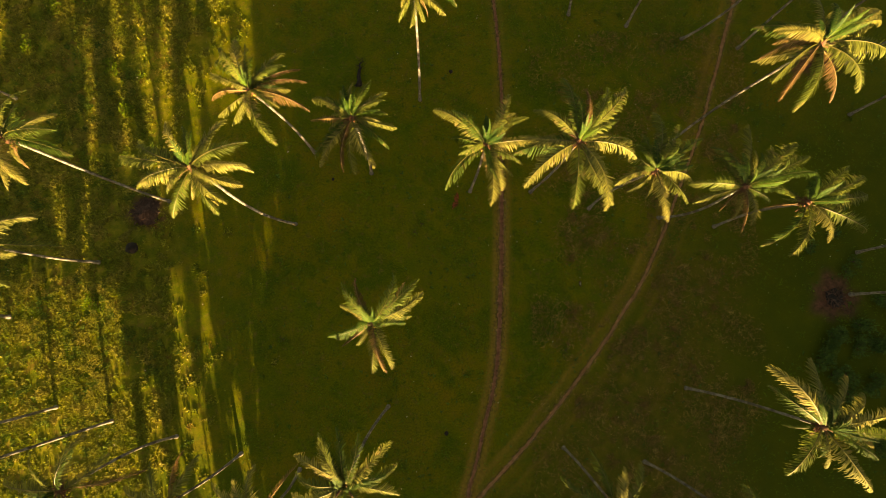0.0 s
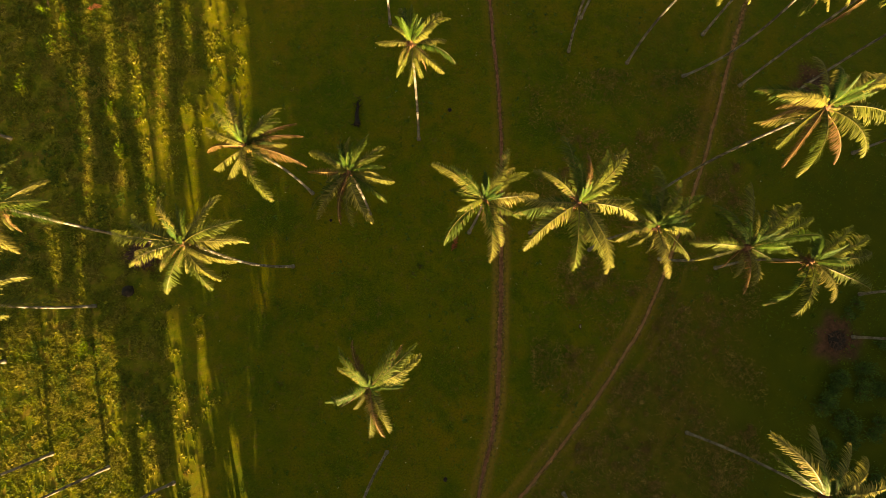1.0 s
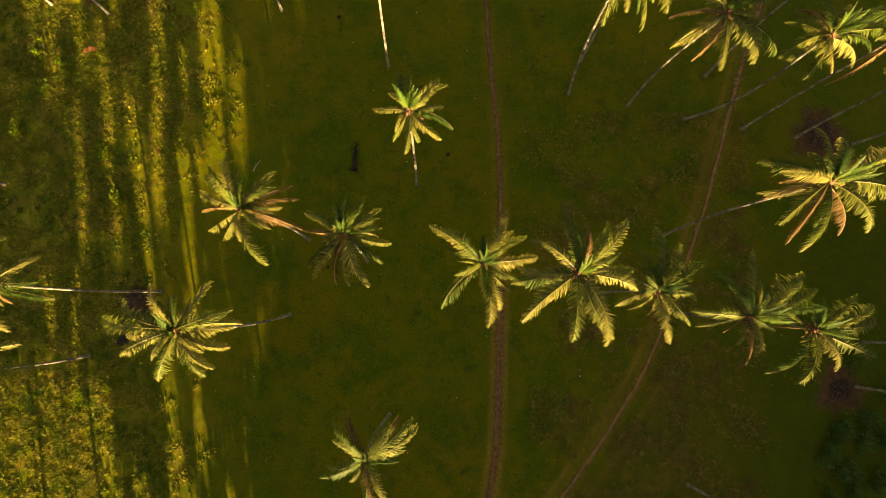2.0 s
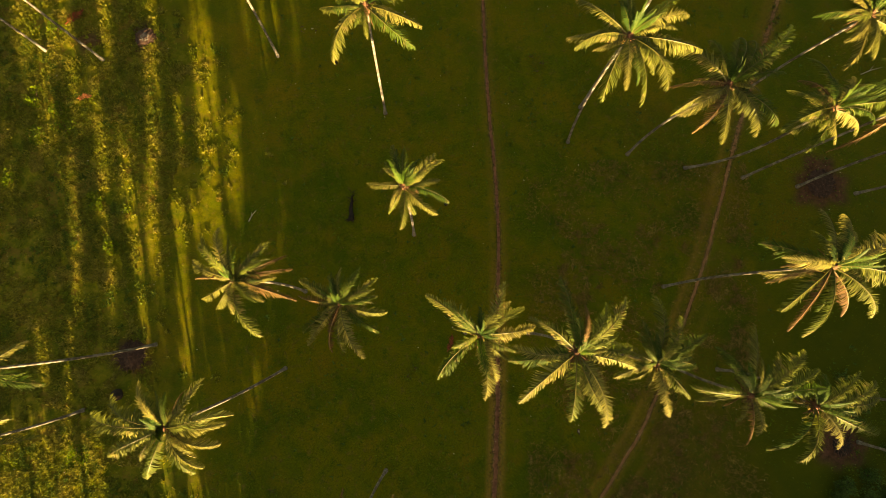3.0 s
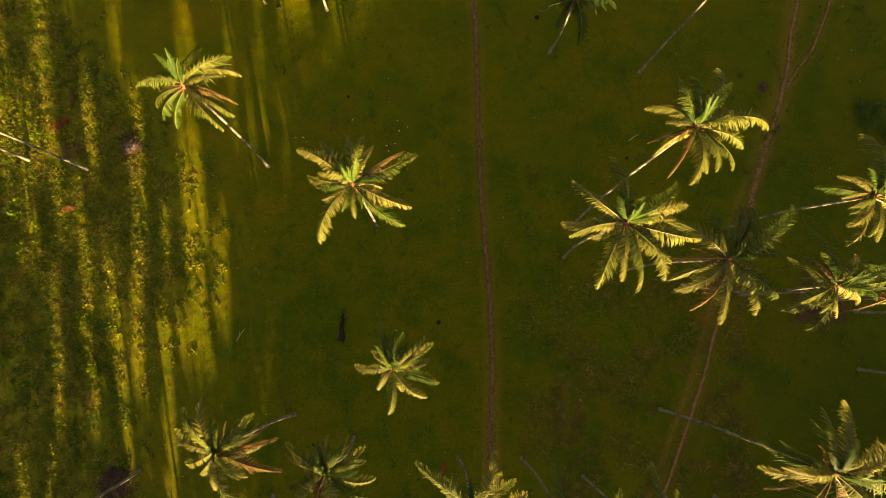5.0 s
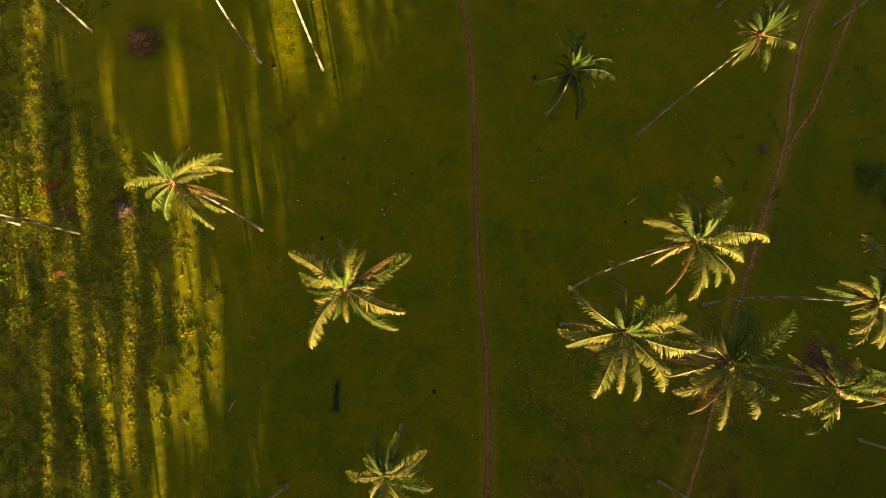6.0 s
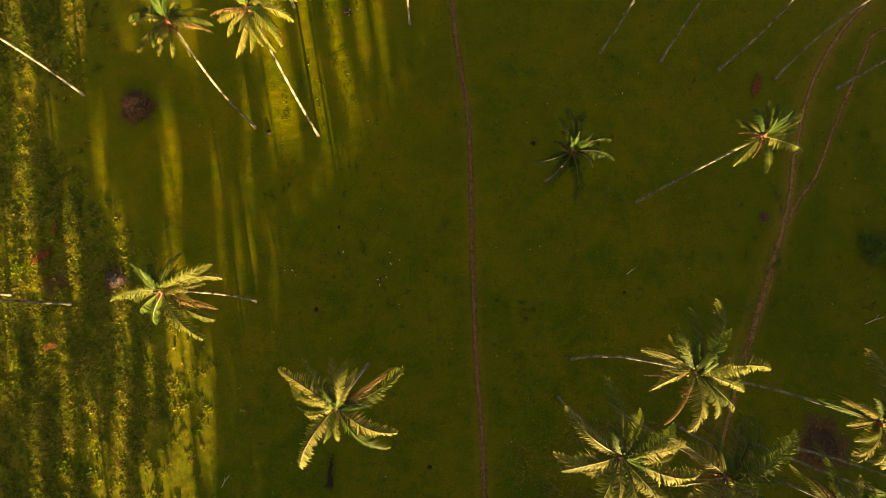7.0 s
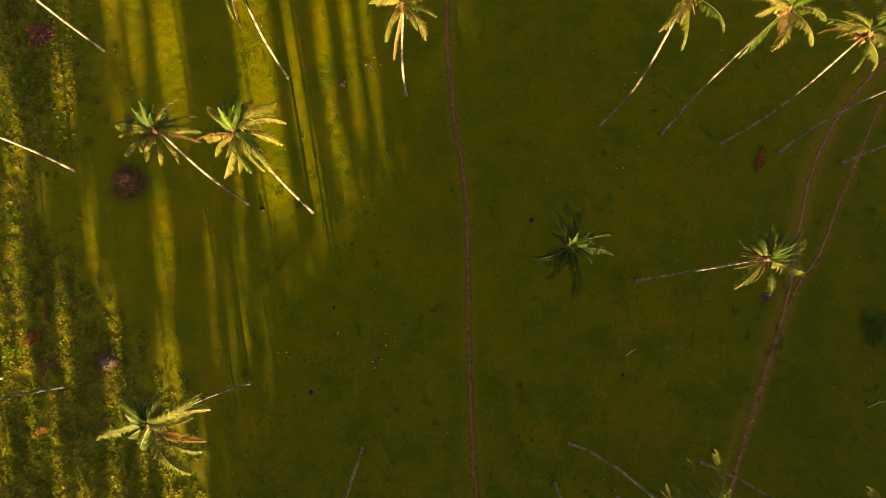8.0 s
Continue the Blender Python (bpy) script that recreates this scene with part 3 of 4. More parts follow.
PALMS = [  # foot, crown, tone, reach of the fronds
    ((-2.4, 24.3), (-2.3, 25.7, 17.2), "gold", 3.2),
    ((-6.3, 39.3), (-5.5, 39.4, 19.1), "gold", 4.2),
    ((-19.8, 46.3), (-19.4, 47.3, 18.0), "gold", 4.6),
    ((16.1, 36.1), (14.6, 36.8, 20.0), "green", 4.8),
    ((23.3, 34.7), (23.8, 34.6, 17.4), "green", 4.8),
    ((30.2, 33.2), (32.0, 32.7, 17.6), "green", 4.6),
    ((37.3, 32.1), (37.8, 32.8, 18.5), "green", 4.6),
    ((43.9, 31.1), (44.4, 31.8, 18.0), "green", 4.6),
    ((27.1, 18.7), (28.6, 19.7, 20.0), "gold", 5.0),
    ((3.8, 13.0), (4.2, 13.9, 12.8), "green", 4.2),
    ((11.0, 13.1), (11.3, 13.0, 16.5), "green", 4.7),
    ((18.0, 11.2), (19.2, 11.8, 13.2), "green", 4.2),
    ((26.3, 10.3), (25.4, 9.8, 15.5), "green", 4.6),
    ((33.0, 9.3), (31.3, 8.8, 14.6), "green", 4.4),
    ((17.6, 40.5), (18.4, 43.1, 22.5), "gold", 4.2),
    ((33.1, 38.8), (33.6, 39.4, 19.6), "gold", 4.4),
    ((-8.0, 15.0), (-7.9, 16.4, 12.5), "gold", 3.9),
    ((-14.8, 17.4), (-16.7, 18.2, 13.6), "gold", 4.4),
    ((-16.6, 8.7), (-16.4, 8.6, 21.8), "gold", 4.4),
    ((-31.5, 11.1), (-31.6, 11.3, 19.1), "gold", 4.4),
    ((-38.8, 3.8), (-39.0, 4.2, 13.5), "gold", 5.0),
    ((-4.8, -2.2), (-5.1, -1.8, 14.4), "green", 4.2),
    ((-5.1, -11.8), (-5.4, -11.3, 21.5), "green", 4.4),
    ((28.6, -9.4), (29.2, -8.9, 16.6), "green", 4.8),
    ((14.5, -16.0), (14.3, -15.8, 14.4), "green", 4.4),
    ((23.5, -17.4), (23.9, -16.8, 18.0), "green", 4.8),
    ((-48.1, -2.6), (-47.8, -2.2, 18.0), "gold", 4.4),
    ((-51.0, 23.4), (-50.8, 24.0, 18.0), "gold", 4.4),
    ((-41.7, -12.3), (-41.4, -11.8, 18.0), "gold", 4.4),
    ((-35.5, -13.7), (-35.2, -13.0, 19.0), "gold", 4.4),
    ((-28.3, -15.3), (-28.4, -14.8, 14.6), "green", 4.6),
    ((-21.1, -17.0), (-21.3, -16.6, 12.8), "green", 4.4),
    ((-14.6, -18.5), (-14.6, -18.0, 12.0), "green", 4.4),
    ((50.0, 6.5), (50.3, 7.0, 17.0), "green", 4.4),
    ((48.6, 1.5), (49.0, 2.0, 17.0), "green", 4.4),
    ((50.8, 23.7), (51.2, 24.3, 17.5), "green", 4.4),
    ((50.9, 30.4), (51.3, 31.0, 18.5), "green", 4.4),
    ((25.7, 59.7), (27.3, 61.1, 18.2), "green", 3.4),
    ((14.4, 62.0), (14.8, 62.6, 9.0), "deep", 4.0),
    ((-21.4, 67.4), (-22.5, 70.5, 15.9), "gold", 4.2),
    ((-13.7, 66.7), (-13.8, 69.1, 20.0), "gold", 4.2),
    ((-3.0, 81.9), (-2.2, 82.7, 15.9), "gold", 3.6),
    ((21.4, 79.0), (20.3, 81.0, 20.7), "gold", 3.6),
    ((29.2, 78.1), (28.3, 80.6, 20.2), "gold", 3.6),
    ((36.6, 77.2), (36.0, 79.7, 18.9), "green", 3.6),
    ((44.0, 76.4), (44.0, 78.0, 19.0), "green", 4.4),
    ((51.8, 75.3), (51.8, 77.0, 19.0), "green", 4.4),
    ((-17.8, 83.6), (-16.9, 84.7, 17.0), "gold", 4.4),
    ((-40.8, 86.2), (-40.6, 87.0, 18.0), "gold", 4.4),
    ((-42.7, 70.8), (-42.5, 71.5, 18.0), "gold", 4.4),
    ((-41.2, 45.3), (-41.0, 46.0, 18.0), "gold", 4.4),
    ((-48.1, 46.2), (-48.0, 46.9, 18.0), "gold", 4.4),
]
KNOWN = {}
KNOWN[17] = [(105, 4.4, "high"), (91, 3.5, "high"), (128, 4.4, "high"), (142, 4.8, "mid"), (157, 4.0, "mid"), (-178, 4.5, "low*"), (-153, 4.0, "low"), (-131, 3.4, "low"), (-63, 5.4, "mid"), (-18, 5.5, "mid*"), (12, 4.9, "mid*"), (27, 4.7, "mid*"), (24, 3.7, "high"), (48, 4.3, "high"), (70, 2.0, "high")]
KNOWN[16] = [(88, 3.0, "high"), (62, 3.5, "high"), (117, 2.5, "high"), (35, 3.8, "high"), (11, 3.2, "mid"), (-11, 4.1, "mid"), (-36, 4.2, "mid"), (-64, 5.2, "mid"), (-90, 4.6, "low"), (-107, 4.6, "low*"), (-125, 5.2, "low"), (-146, 5.0, "low"), (178, 4.4, "low*"), (156, 4.3, "mid"), (143, 2.6, "high"), (-178, 1.8, "high")]
KNOWN[18] = [(55, 3.8, "high"), (21, 4.2, "high"), (3, 3.6, "mid"), (-19, 3.5, "mid"), (-44, 3.5, "mid"), (-59, 3.5, "mid"), (-103, 2.0, "low"), (-108, 3.6, "mid"), (-175, 5.0, "low"), (172, 5.0, "mid"), (155, 4.2, "mid"), (121, 3.3, "high"), (99, 2.4, "high"), (28, 1.3, "spear"), (27, 2.2, "high")]
KNOWN[21] = [(128, 4.0, "high"), (115, 3.9, "mid*"), (154, 3.0, "mid"), (69, 4.2, "high"), (45, 5.0, "high"), (32, 4.7, "mid"), (2, 2.6, "low"), (-67, 4.1, "mid"), (-72, 4.2, "mid*"), (-90, 4.1, "mid"), (-138, 3.5, "low*"), (-158, 3.8, "low"), (53, 4.1, "mid*"), (140, 3.0, "low*")]
KNOWN[9] = [(145, 5.7, "mid"), (141, 4.0, "high"), (155, 3.4, "low"), (174, 2.3, "low"), (-133, 5.3, "mid"), (-85, 5.5, "mid"), (-70, 4.3, "mid"), (-39, 3.6, "low"), (-22, 3.7, "mid"), (32, 4.4, "high"), (48, 3.8, "high"), (67, 4.9, "high"), (95, 2.6, "spear"), (10, 5.0, "mid")]
KNOWN[10] = [(100, 5.9, "mid"), (104, 3.5, "high"), (88, 3.6, "high*"), (65, 4.2, "high"), (49, 5.6, "high"), (29, 3.3, "high"), (6, 4.8, "mid"), (-15, 4.9, "mid"), (-61, 5.8, "mid"), (-69, 6.0, "mid"), (-94, 5.4, "mid"), (-139, 5.9, "mid"), (-171, 5.2, "mid"), (145, 4.4, "mid"), (176, 4.8, "mid"), (12, 2.5, "high")]
KNOWN[11] = [(87, 5.7, "mid"), (105, 3.6, "mid"), (64, 4.4, "high"), (34, 4.4, "high"), (19, 2.8, "high"), (-4, 4.8, "low"), (-46, 4.0, "mid"), (-75, 4.7, "mid"), (-53, 3.0, "low"), (-104, 2.3, "low"), (-138, 2.6, "low"), (-159, 3.8, "mid"), (154, 4.8, "mid"), (121, 3.0, "mid"), (56, 3.1, "high"), (-56, 0.7, "spear")]
KNOWN[12] = [(82, 5.5, "mid"), (79, 3.0, "high"), (59, 3.9, "high"), (42, 5.3, "high"), (28, 5.0, "high"), (7, 5.0, "high"), (32, 6.0, "mid"), (-4, 3.9, "mid"), (-25, 2.7, "mid"), (-97, 3.9, "mid*"), (-83, 3.2, "mid"), (-101, 2.5, "low"), (178, 4.2, "mid"), (121, 4.2, "mid"), (94, 2.4, "low")]
KNOWN[13] = [(-132, 5.2, "mid"), (-109, 4.8, "mid"), (-63, 3.8, "mid"), (-24, 6.0, "mid"), (10, 6.0, "mid"), (27, 4.9, "high"), (44, 4.1, "high"), (17, 2.4, "high"), (-10, 1.6, "high"), (-111, 1.3, "low"), (171, 2.0, "mid"), (47, 2.8, "low"), (86, 1.5, "high")]
KNOWN[8] = [(91, 4.2, "mid"), (55, 5.5, "low"), (81, 3.0, "low"), (160, 4.8, "mid"), (-165, 4.8, "mid*"), (-141, 5.2, "mid"), (-127, 5.8, "mid*"), (-109, 5.4, "mid"), (-53, 4.3, "low*"), (-52, 4.6, "mid"), (-17, 6.0, "mid"), (20, 5.7, "mid"), (32, 4.6, "high"), (44, 3.7, "high"), (59, 2.8, "high"), (9, 5.7, "low"), (-178, 3.6, "mid*"), (28, 2.6, "high")]
KNOWN[23] = [(131, 5.8, "mid"), (141, 4.4, "mid"), (-165, 2.0, "low"), (94, 5.0, "mid"), (56, 4.4, "mid"), (20, 5.9, "low"), (8, 5.7, "mid"), (-4, 3.5, "high"), (-20, 3.4, "high"), (-33, 3.5, "high"), (-55, 5.5, "mid"), (-125, 4.5, "mid"), (-55, 3.3, "low"), (14, 2.8, "high"), (-89, 1.0, "low*")]
KNOWN[1] = [(150, 5.0, "mid"), (130, 4.2, "mid"), (78, 3.5, "high"), (65, 3.1, "high"), (169, 4.2, "low"), (-155, 2.8, "low"), (-118, 5.1, "mid"), (-39, 4.9, "mid"), (-21, 4.7, "mid"), (29, 5.3, "mid"), (36, 4.6, "mid*"), (88, 2.8, "high"), (109, 2.0, "high"), (21, 2.8, "mid")]
KNOWN[2] = [(30, 4.3, "high"), (14, 4.4, "mid"), (-17, 4.3, "mid*"), (-28, 4.4, "mid"), (-47, 4.9, "mid"), (-113, 3.2, "low"), (-149, 3.5, "low"), (153, 4.7, "low"), (135, 2.7, "high"), (102, 2.2, "high"), (24, 1.6, "spear"), (-35, 2.6, "low*"), (31, 2.4, "high")]
KNOWN[3] = [(98, 5.3, "mid"), (99, 2.8, "high"), (141, 4.9, "mid"), (-179, 4.6, "mid"), (-165, 4.3, "mid"), (-112, 5.2, "mid"), (-95, 4.3, "mid"), (-73, 5.1, "mid"), (-56, 5.0, "mid"), (-41, 4.3, "mid"), (-11, 5.5, "mid"), (16, 4.3, "high"), (42, 4.0, "high"), (53, 2.4, "high"), (5, 3.4, "high"), (-102, 1.1, "low"), (15, 2.8, "high")]
KNOWN[4] = [(70, 5.0, "mid"), (57, 5.2, "mid"), (105, 4.3, "mid"), (44, 5.6, "high"), (34, 5.4, "high"), (5, 3.8, "high"), (-33, 5.4, "mid"), (-23, 2.5, "high"), (-65, 4.8, "mid"), (-100, 5.2, "mid"), (-126, 5.1, "mid*"), (-148, 4.8, "mid"), (154, 2.3, "low*"), (147, 5.5, "mid"), (179, 4.4, "mid*"), (-38, 4.7, "low"), (55, 2.7, "high"), (103, 2.0, "mid")]
KNOWN[14] = [(65, 5.2, "mid"), (85, 4.1, "mid"), (52, 3.5, "high"), (24, 2.7, "high"), (7, 3.4, "high"), (2, 5.4, "mid"), (-39, 4.1, "mid"), (-63, 3.4, "mid"), (-94, 4.0, "mid"), (-117, 4.0, "mid*"), (-147, 2.8, "low"), (-167, 2.6, "low*"), (160, 3.6, "mid"), (-53, 3.0, "low"), (-21, 3.7, "mid"), (43, 2.0, "high")]
KNOWN[0] = [(105, 3.5, "mid"), (89, 2.8, "high"), (47, 3.4, "high"), (33, 3.6, "high"), (12, 2.9, "mid"), (-17, 3.8, "mid"), (-40, 3.5, "mid"), (-93, 3.5, "mid"), (-120, 2.4, "low"), (178, 2.9, "mid"), (143, 2.0, "high"), (119, 1.9, "high"), (43, 2.3, "spear"), (-66, 2.2, "low")]
KNOWN[39] = [(56, 3.0, "high"), (104, 2.0, "high"), (133, 2.0, "high"), (158, 3.6, "mid"), (175, 4.0, "mid"), (-162, 4.4, "low"), (-126, 2.9, "low"), (-98, 2.7, "low"), (-64, 2.7, "low"), (-12, 3.8, "mid*"), (32, 3.2, "mid"), (23, 2.1, "spear"), (-166, 2.7, "low")]
KNOWN[40] = [(139, 2.6, "high"), (119, 1.8, "high"), (80, 1.9, "high"), (62, 2.7, "high"), (36, 3.7, "high"), (15, 3.7, "mid"), (-13, 3.6, "mid"), (-47, 3.9, "mid"), (-65, 3.4, "mid"), (-93, 2.8, "low"), (-110, 3.4, "low"), (-177, 3.1, "low"), (-172, 3.1, "mid*"), (-35, 3.2, "mid*")]
KNOWN[38] = [(121, 4.1, "high"), (101, 4.3, "high"), (75, 4.2, "high"), (17, 4.5, "mid"), (-9, 4.6, "mid"), (-86, 5.2, "mid"), (-125, 4.1, "mid"), (-161, 4.0, "mid"), (138, 2.1, "low"), (7, 4.1, "low"), (53, 2.1, "spear"), (-129, 2.7, "low")]
KNOWN[37] = [(101, 2.7, "mid"), (110, 1.9, "high"), (57, 2.6, "high"), (36, 2.2, "high"), (14, 2.2, "high"), (-15, 3.9, "mid"), (-76, 3.0, "mid"), (-130, 3.2, "mid"), (-148, 1.8, "low"), (173, 1.8, "mid*"), (142, 2.1, "mid"), (-114, 2.0, "mid*"), (-10, 1.5, "high"), (91, 2.0, "high")]
KNOWN[5] = [(104, 4.7, "mid"), (103, 2.5, "high"), (60, 2.8, "high"), (29, 3.5, "high"), (11, 5.3, "mid"), (-13, 4.0, "mid"), (-20, 4.1, "low"), (-68, 2.8, "low"), (-119, 4.1, "mid"), (-155, 4.8, "mid"), (-151, 4.1, "mid"), (111, 1.3, "low"), (17, 2.8, "high"), (137, 3.4, "mid*")]
KNOWN[15] = [(152, 3.0, "mid"), (-173, 2.5, "mid"), (-96, 3.1, "mid"), (-131, 3.2, "mid"), (89, 5.1, "mid"), (53, 3.6, "high"), (21, 3.9, "high"), (5, 6.0, "mid"), (-25, 5.0, "mid"), (-27, 4.7, "low"), (99, 3.4, "high"), (9, 3.0, "high"), (21, 2.7, "low")]
KNOWN[22] = [(95, 3.7, "high"), (156, 3.7, "mid"), (75, 3.5, "high"), (43, 3.8, "high"), (19, 3.3, "mid"), (-11, 3.4, "mid"), (171, 3.2, "mid"), (-142, 2.5, "mid"), (-101, 3.9, "mid"), (-69, 3.7, "mid"), (-42, 3.7, "mid"), (119, 3.3, "high"), (64, 3.0, "spear"), (-136, 5.3, "low")]
KNOWN[19] = [(35, 3.7, "mid"), (-12, 4.4, "mid"), (-64, 3.7, "mid"), (5, 4.7, "high"), (-83, 3.8, "mid"), (-126, 4.2, "mid"), (-160, 5.1, "mid"), (171, 5.7, "mid"), (136, 3.1, "high"), (98, 3.5, "high"), (58, 3.7, "high"), (17, 2.9, "spear"), (-76, 1.6, "low"), (179, 5.5, "low")]
grove = [palm(foot, crown, 10 + i, tone, reach, KNOWN.get(i), gilt=0.2 if i == 37 else 0.5) for i, (foot, crown, tone, reach) in enumerate(PALMS)]

# ---------------------------------------------------------------- unseen trees added south of the grove, between it and the low sun
def shade_tree(x, y, clumps, seed):
    """An added broadleaf tree, out of view, with an open, gappy crown that shapes the shade: trunk, limbs, and leaves
    in clumps (across, height, width, depth).
    """
    rng = random.Random(seed)
    ground = float(shade_hill(np.array([x]), np.array([y]))[0])
    ob = thing("added_shade_tree", x, y, ground, "leafy broadleaf tree with an open crown, added out of view to cast shade", "tree", "trees south of the grove")
    low, top = min(c[1] for c in clumps), max(c[1] for c in clumps)
    pts = [Vector((0.12 * math.sin(k), 0.12 * math.cos(2 * k), -0.1 - ground + (top + 0.1) * k / 8)) for k in range(9)]
    v, f = tube(pts, [0.11 - 0.011 * k for k in range(9)], 8)
    part("trunk", mesh_of("trunk", v, f, BARK, True), ob)
    for c in clumps[::4]:
        end = Vector((c[0], rng.uniform(-0.4, 0.4), c[1] - ground))
        start = Vector((0, 0, max(low * 0.6, c[1] - 0.8 - 0.7 * abs(c[0])) - ground))
        v, f = tube([start, start.lerp(end, 0.5) + Vector((0, 0, 0.1)), end], [0.04, 0.03, 0.012], 5)
        part("limb", mesh_of("limb", v, f, BARK), ob)
    verts, faces = [], []
    for across, z, wide, deep in clumps:
        for i in range(max(3, int(90 * wide * deep))):
            c = Vector((across + wide * rng.uniform(-0.5, 0.5), rng.gauss(0, 0.7), z - ground + deep * rng.uniform(-0.5, 0.5)))
            n1 = Vector((rng.gauss(0, 1), rng.gauss(0, 1), rng.gauss(0, 1))).normalized()
            n2 = n1.cross(Vector((rng.gauss(0, 1), rng.gauss(0, 1), rng.gauss(0, 1)))).normalized()
            size = rng.uniform(0.16, 0.32)
            n = len(verts)
            verts += [tuple(c - n1 * size), tuple(c + n2 * size * 0.6), tuple(c + n1 * size), tuple(c - n2 * size * 0.6)]
            faces.append((n, n + 1, n + 2, n + 3))
    part("crown", mesh_of("crown", verts, faces, SHRUB), ob)


# strips of sun between the trees: across at the south end and at the north end (x + 0.185 * y), from y, to y, width
SUNNY_SOUTH = [(-32.4, -32.4, -28, -9, 2.0), (-30.0, -30.0, -28, -12, 1.0), (-28.8, -28.6, -8, 4, 1.9), (-26.8, -28.3, -28, -7, 2.8), (-23.2, -23.0, -20, -6, 1.3), (-34.8, -35.2, -20, -6, 1.2), (-28.0, -26.8, 20, 36, 1.5), (-25.2, -24.4, 6, 32, 1.7), (-25.8, -25.5, -7, 5, 1.1), (-38.9, -38.1, 5, 15, 1.2), (-41.5, -41.0, 6, 18, 1.4),
               (-30.8, -30.2, 26, 40, 1.3), (-33.6, -33.0, 28, 40, 1.2), (-37.0, -36.6, 16, 36, 1.2), (-29.8, -29.4, 10, 26, 1.1), (-20.6, -20.0, 24, 40, 2.6), (-17.6, -17.2, 27, 40, 1.9)]
SUNNY_WEST = [(-34.4, -34.4, 38, 43, 2.0), (-37.4, -36.4, 48, 68, 2.6), (-29.8, -29.4, 21, 40, 1.4), (-39.4, -39.0, 36, 60, 2.0), (-33.1, -32.9, 17, 32, 1.1), (-35.6, -35.6, 38, 54, 1.6), (-41.8, -41.4, 46, 70, 1.8)]
SUNNY_MIDDLE = [(-19.8, -19.4, 34, 58, 2.8), (-26.6, -25.4, 36, 62, 1.8), (-16.4, -16.2, 34, 46, 0.7), (-12.3, -11.4, 42, 62, 0.9), (-8.4, -7.0, 48, 64, 0.7), (-22.6, -22.4, 22, 34, 1.3),
                (-23.6, -23.0, 34, 46, 1.2), (-19.2, -18.6, 58, 72, 2.2), (-13.8, -13.2, 50, 68, 0.8), (-10.4, -10.0, 46, 66, 0.8), (-27.6, -26.9, 58, 72, 1.4), (-31.2, -30.8, 48, 62, 1.6)]
SUNNY_NORTH = [(-4.4, -4.2, 66, 82, 3.4), (0.6, 0.9, 68, 82, 1.6), (3.9, 4.1, 70, 82, 1.4), (-9.5, -8.9, 60, 78, 0.7), (-6.6, -5.8, 62, 80, 0.7), (-21.6, -21.3, 79, 110, 5.0), (-15.8, -16.1, 80, 110, 3.8),
               (-5.4, -5.2, 80, 110, 4.6), (-0.3, -0.6, 72, 112, 1.6), (3.3, 3.6, 74, 112, 1.7), (6.5, 7.2, 78, 112, 1.6), (9.0, 9.6, 80, 112, 1.3), (-29.5, -29.0, 78, 106, 2.6)]
tan_el = math.tan(radians(SUN_EL))


def shade_belt():
    """Fills the gaps between the sunny strips with added, unseen trees that throw their shade over the grove."""
    rng = random.Random(12)
    du, dy = 0.5, 4.0
    us, ys = np.arange(-58, 29, du) + du / 2, np.arange(-24, 112, dy) + dy / 2
    uu, yy = np.meshgrid(us, ys, indexing="ij")
    sunny = (yy < 4) & (uu < -36.0 + 0.06 * yy)          # the open south-west
    for south, north, y0, y1, wide in SUNNY_SOUTH + SUNNY_WEST + SUNNY_MIDDLE + SUNNY_NORTH:
        mid = south - 1.0 + (north - south) * np.clip((yy - y0) / (y1 - y0), 0, 1) + (SLANT - 0.185) * yy
        sunny |= (np.abs(uu - mid) < wide / 2) & (yy > y0) & (yy < y1)
    for i in range(130):                                               # dapples in the rough west
        u, y, wide, far = rng.uniform(-58, -29), rng.uniform(34, 100), rng.uniform(0.5, 1.6), rng.uniform(3, 9)
        if u < -30 - 0.10 * max(0, y - 60):
            sunny |= (np.abs(uu - u) < wide / 2) & (np.abs(yy - y) < far / 2)
    crest = shade_hill(us + SLANT * 130, np.full(us.shape, -130.0)) / tan_el - 132   # the rise keeps the sun off up to here
    sunny |= yy < crest[:, None]
    step = 8
    for n, i in enumerate(range(0, len(us), step)):
        at = -38 - 3 * (n % 4)
        mid = us[i + int((~sunny[i:i + step]).sum(1).argmax())]
        clumps = [(u - mid, (y - at) * tan_el, du, dy * tan_el) for k, u in enumerate(us[i:i + step]) for j, y in enumerate(ys) if not sunny[i + k, j]]
        if clumps:
            shade_tree(mid - SLANT * at, at, clumps, 400 + n)


shade_belt()


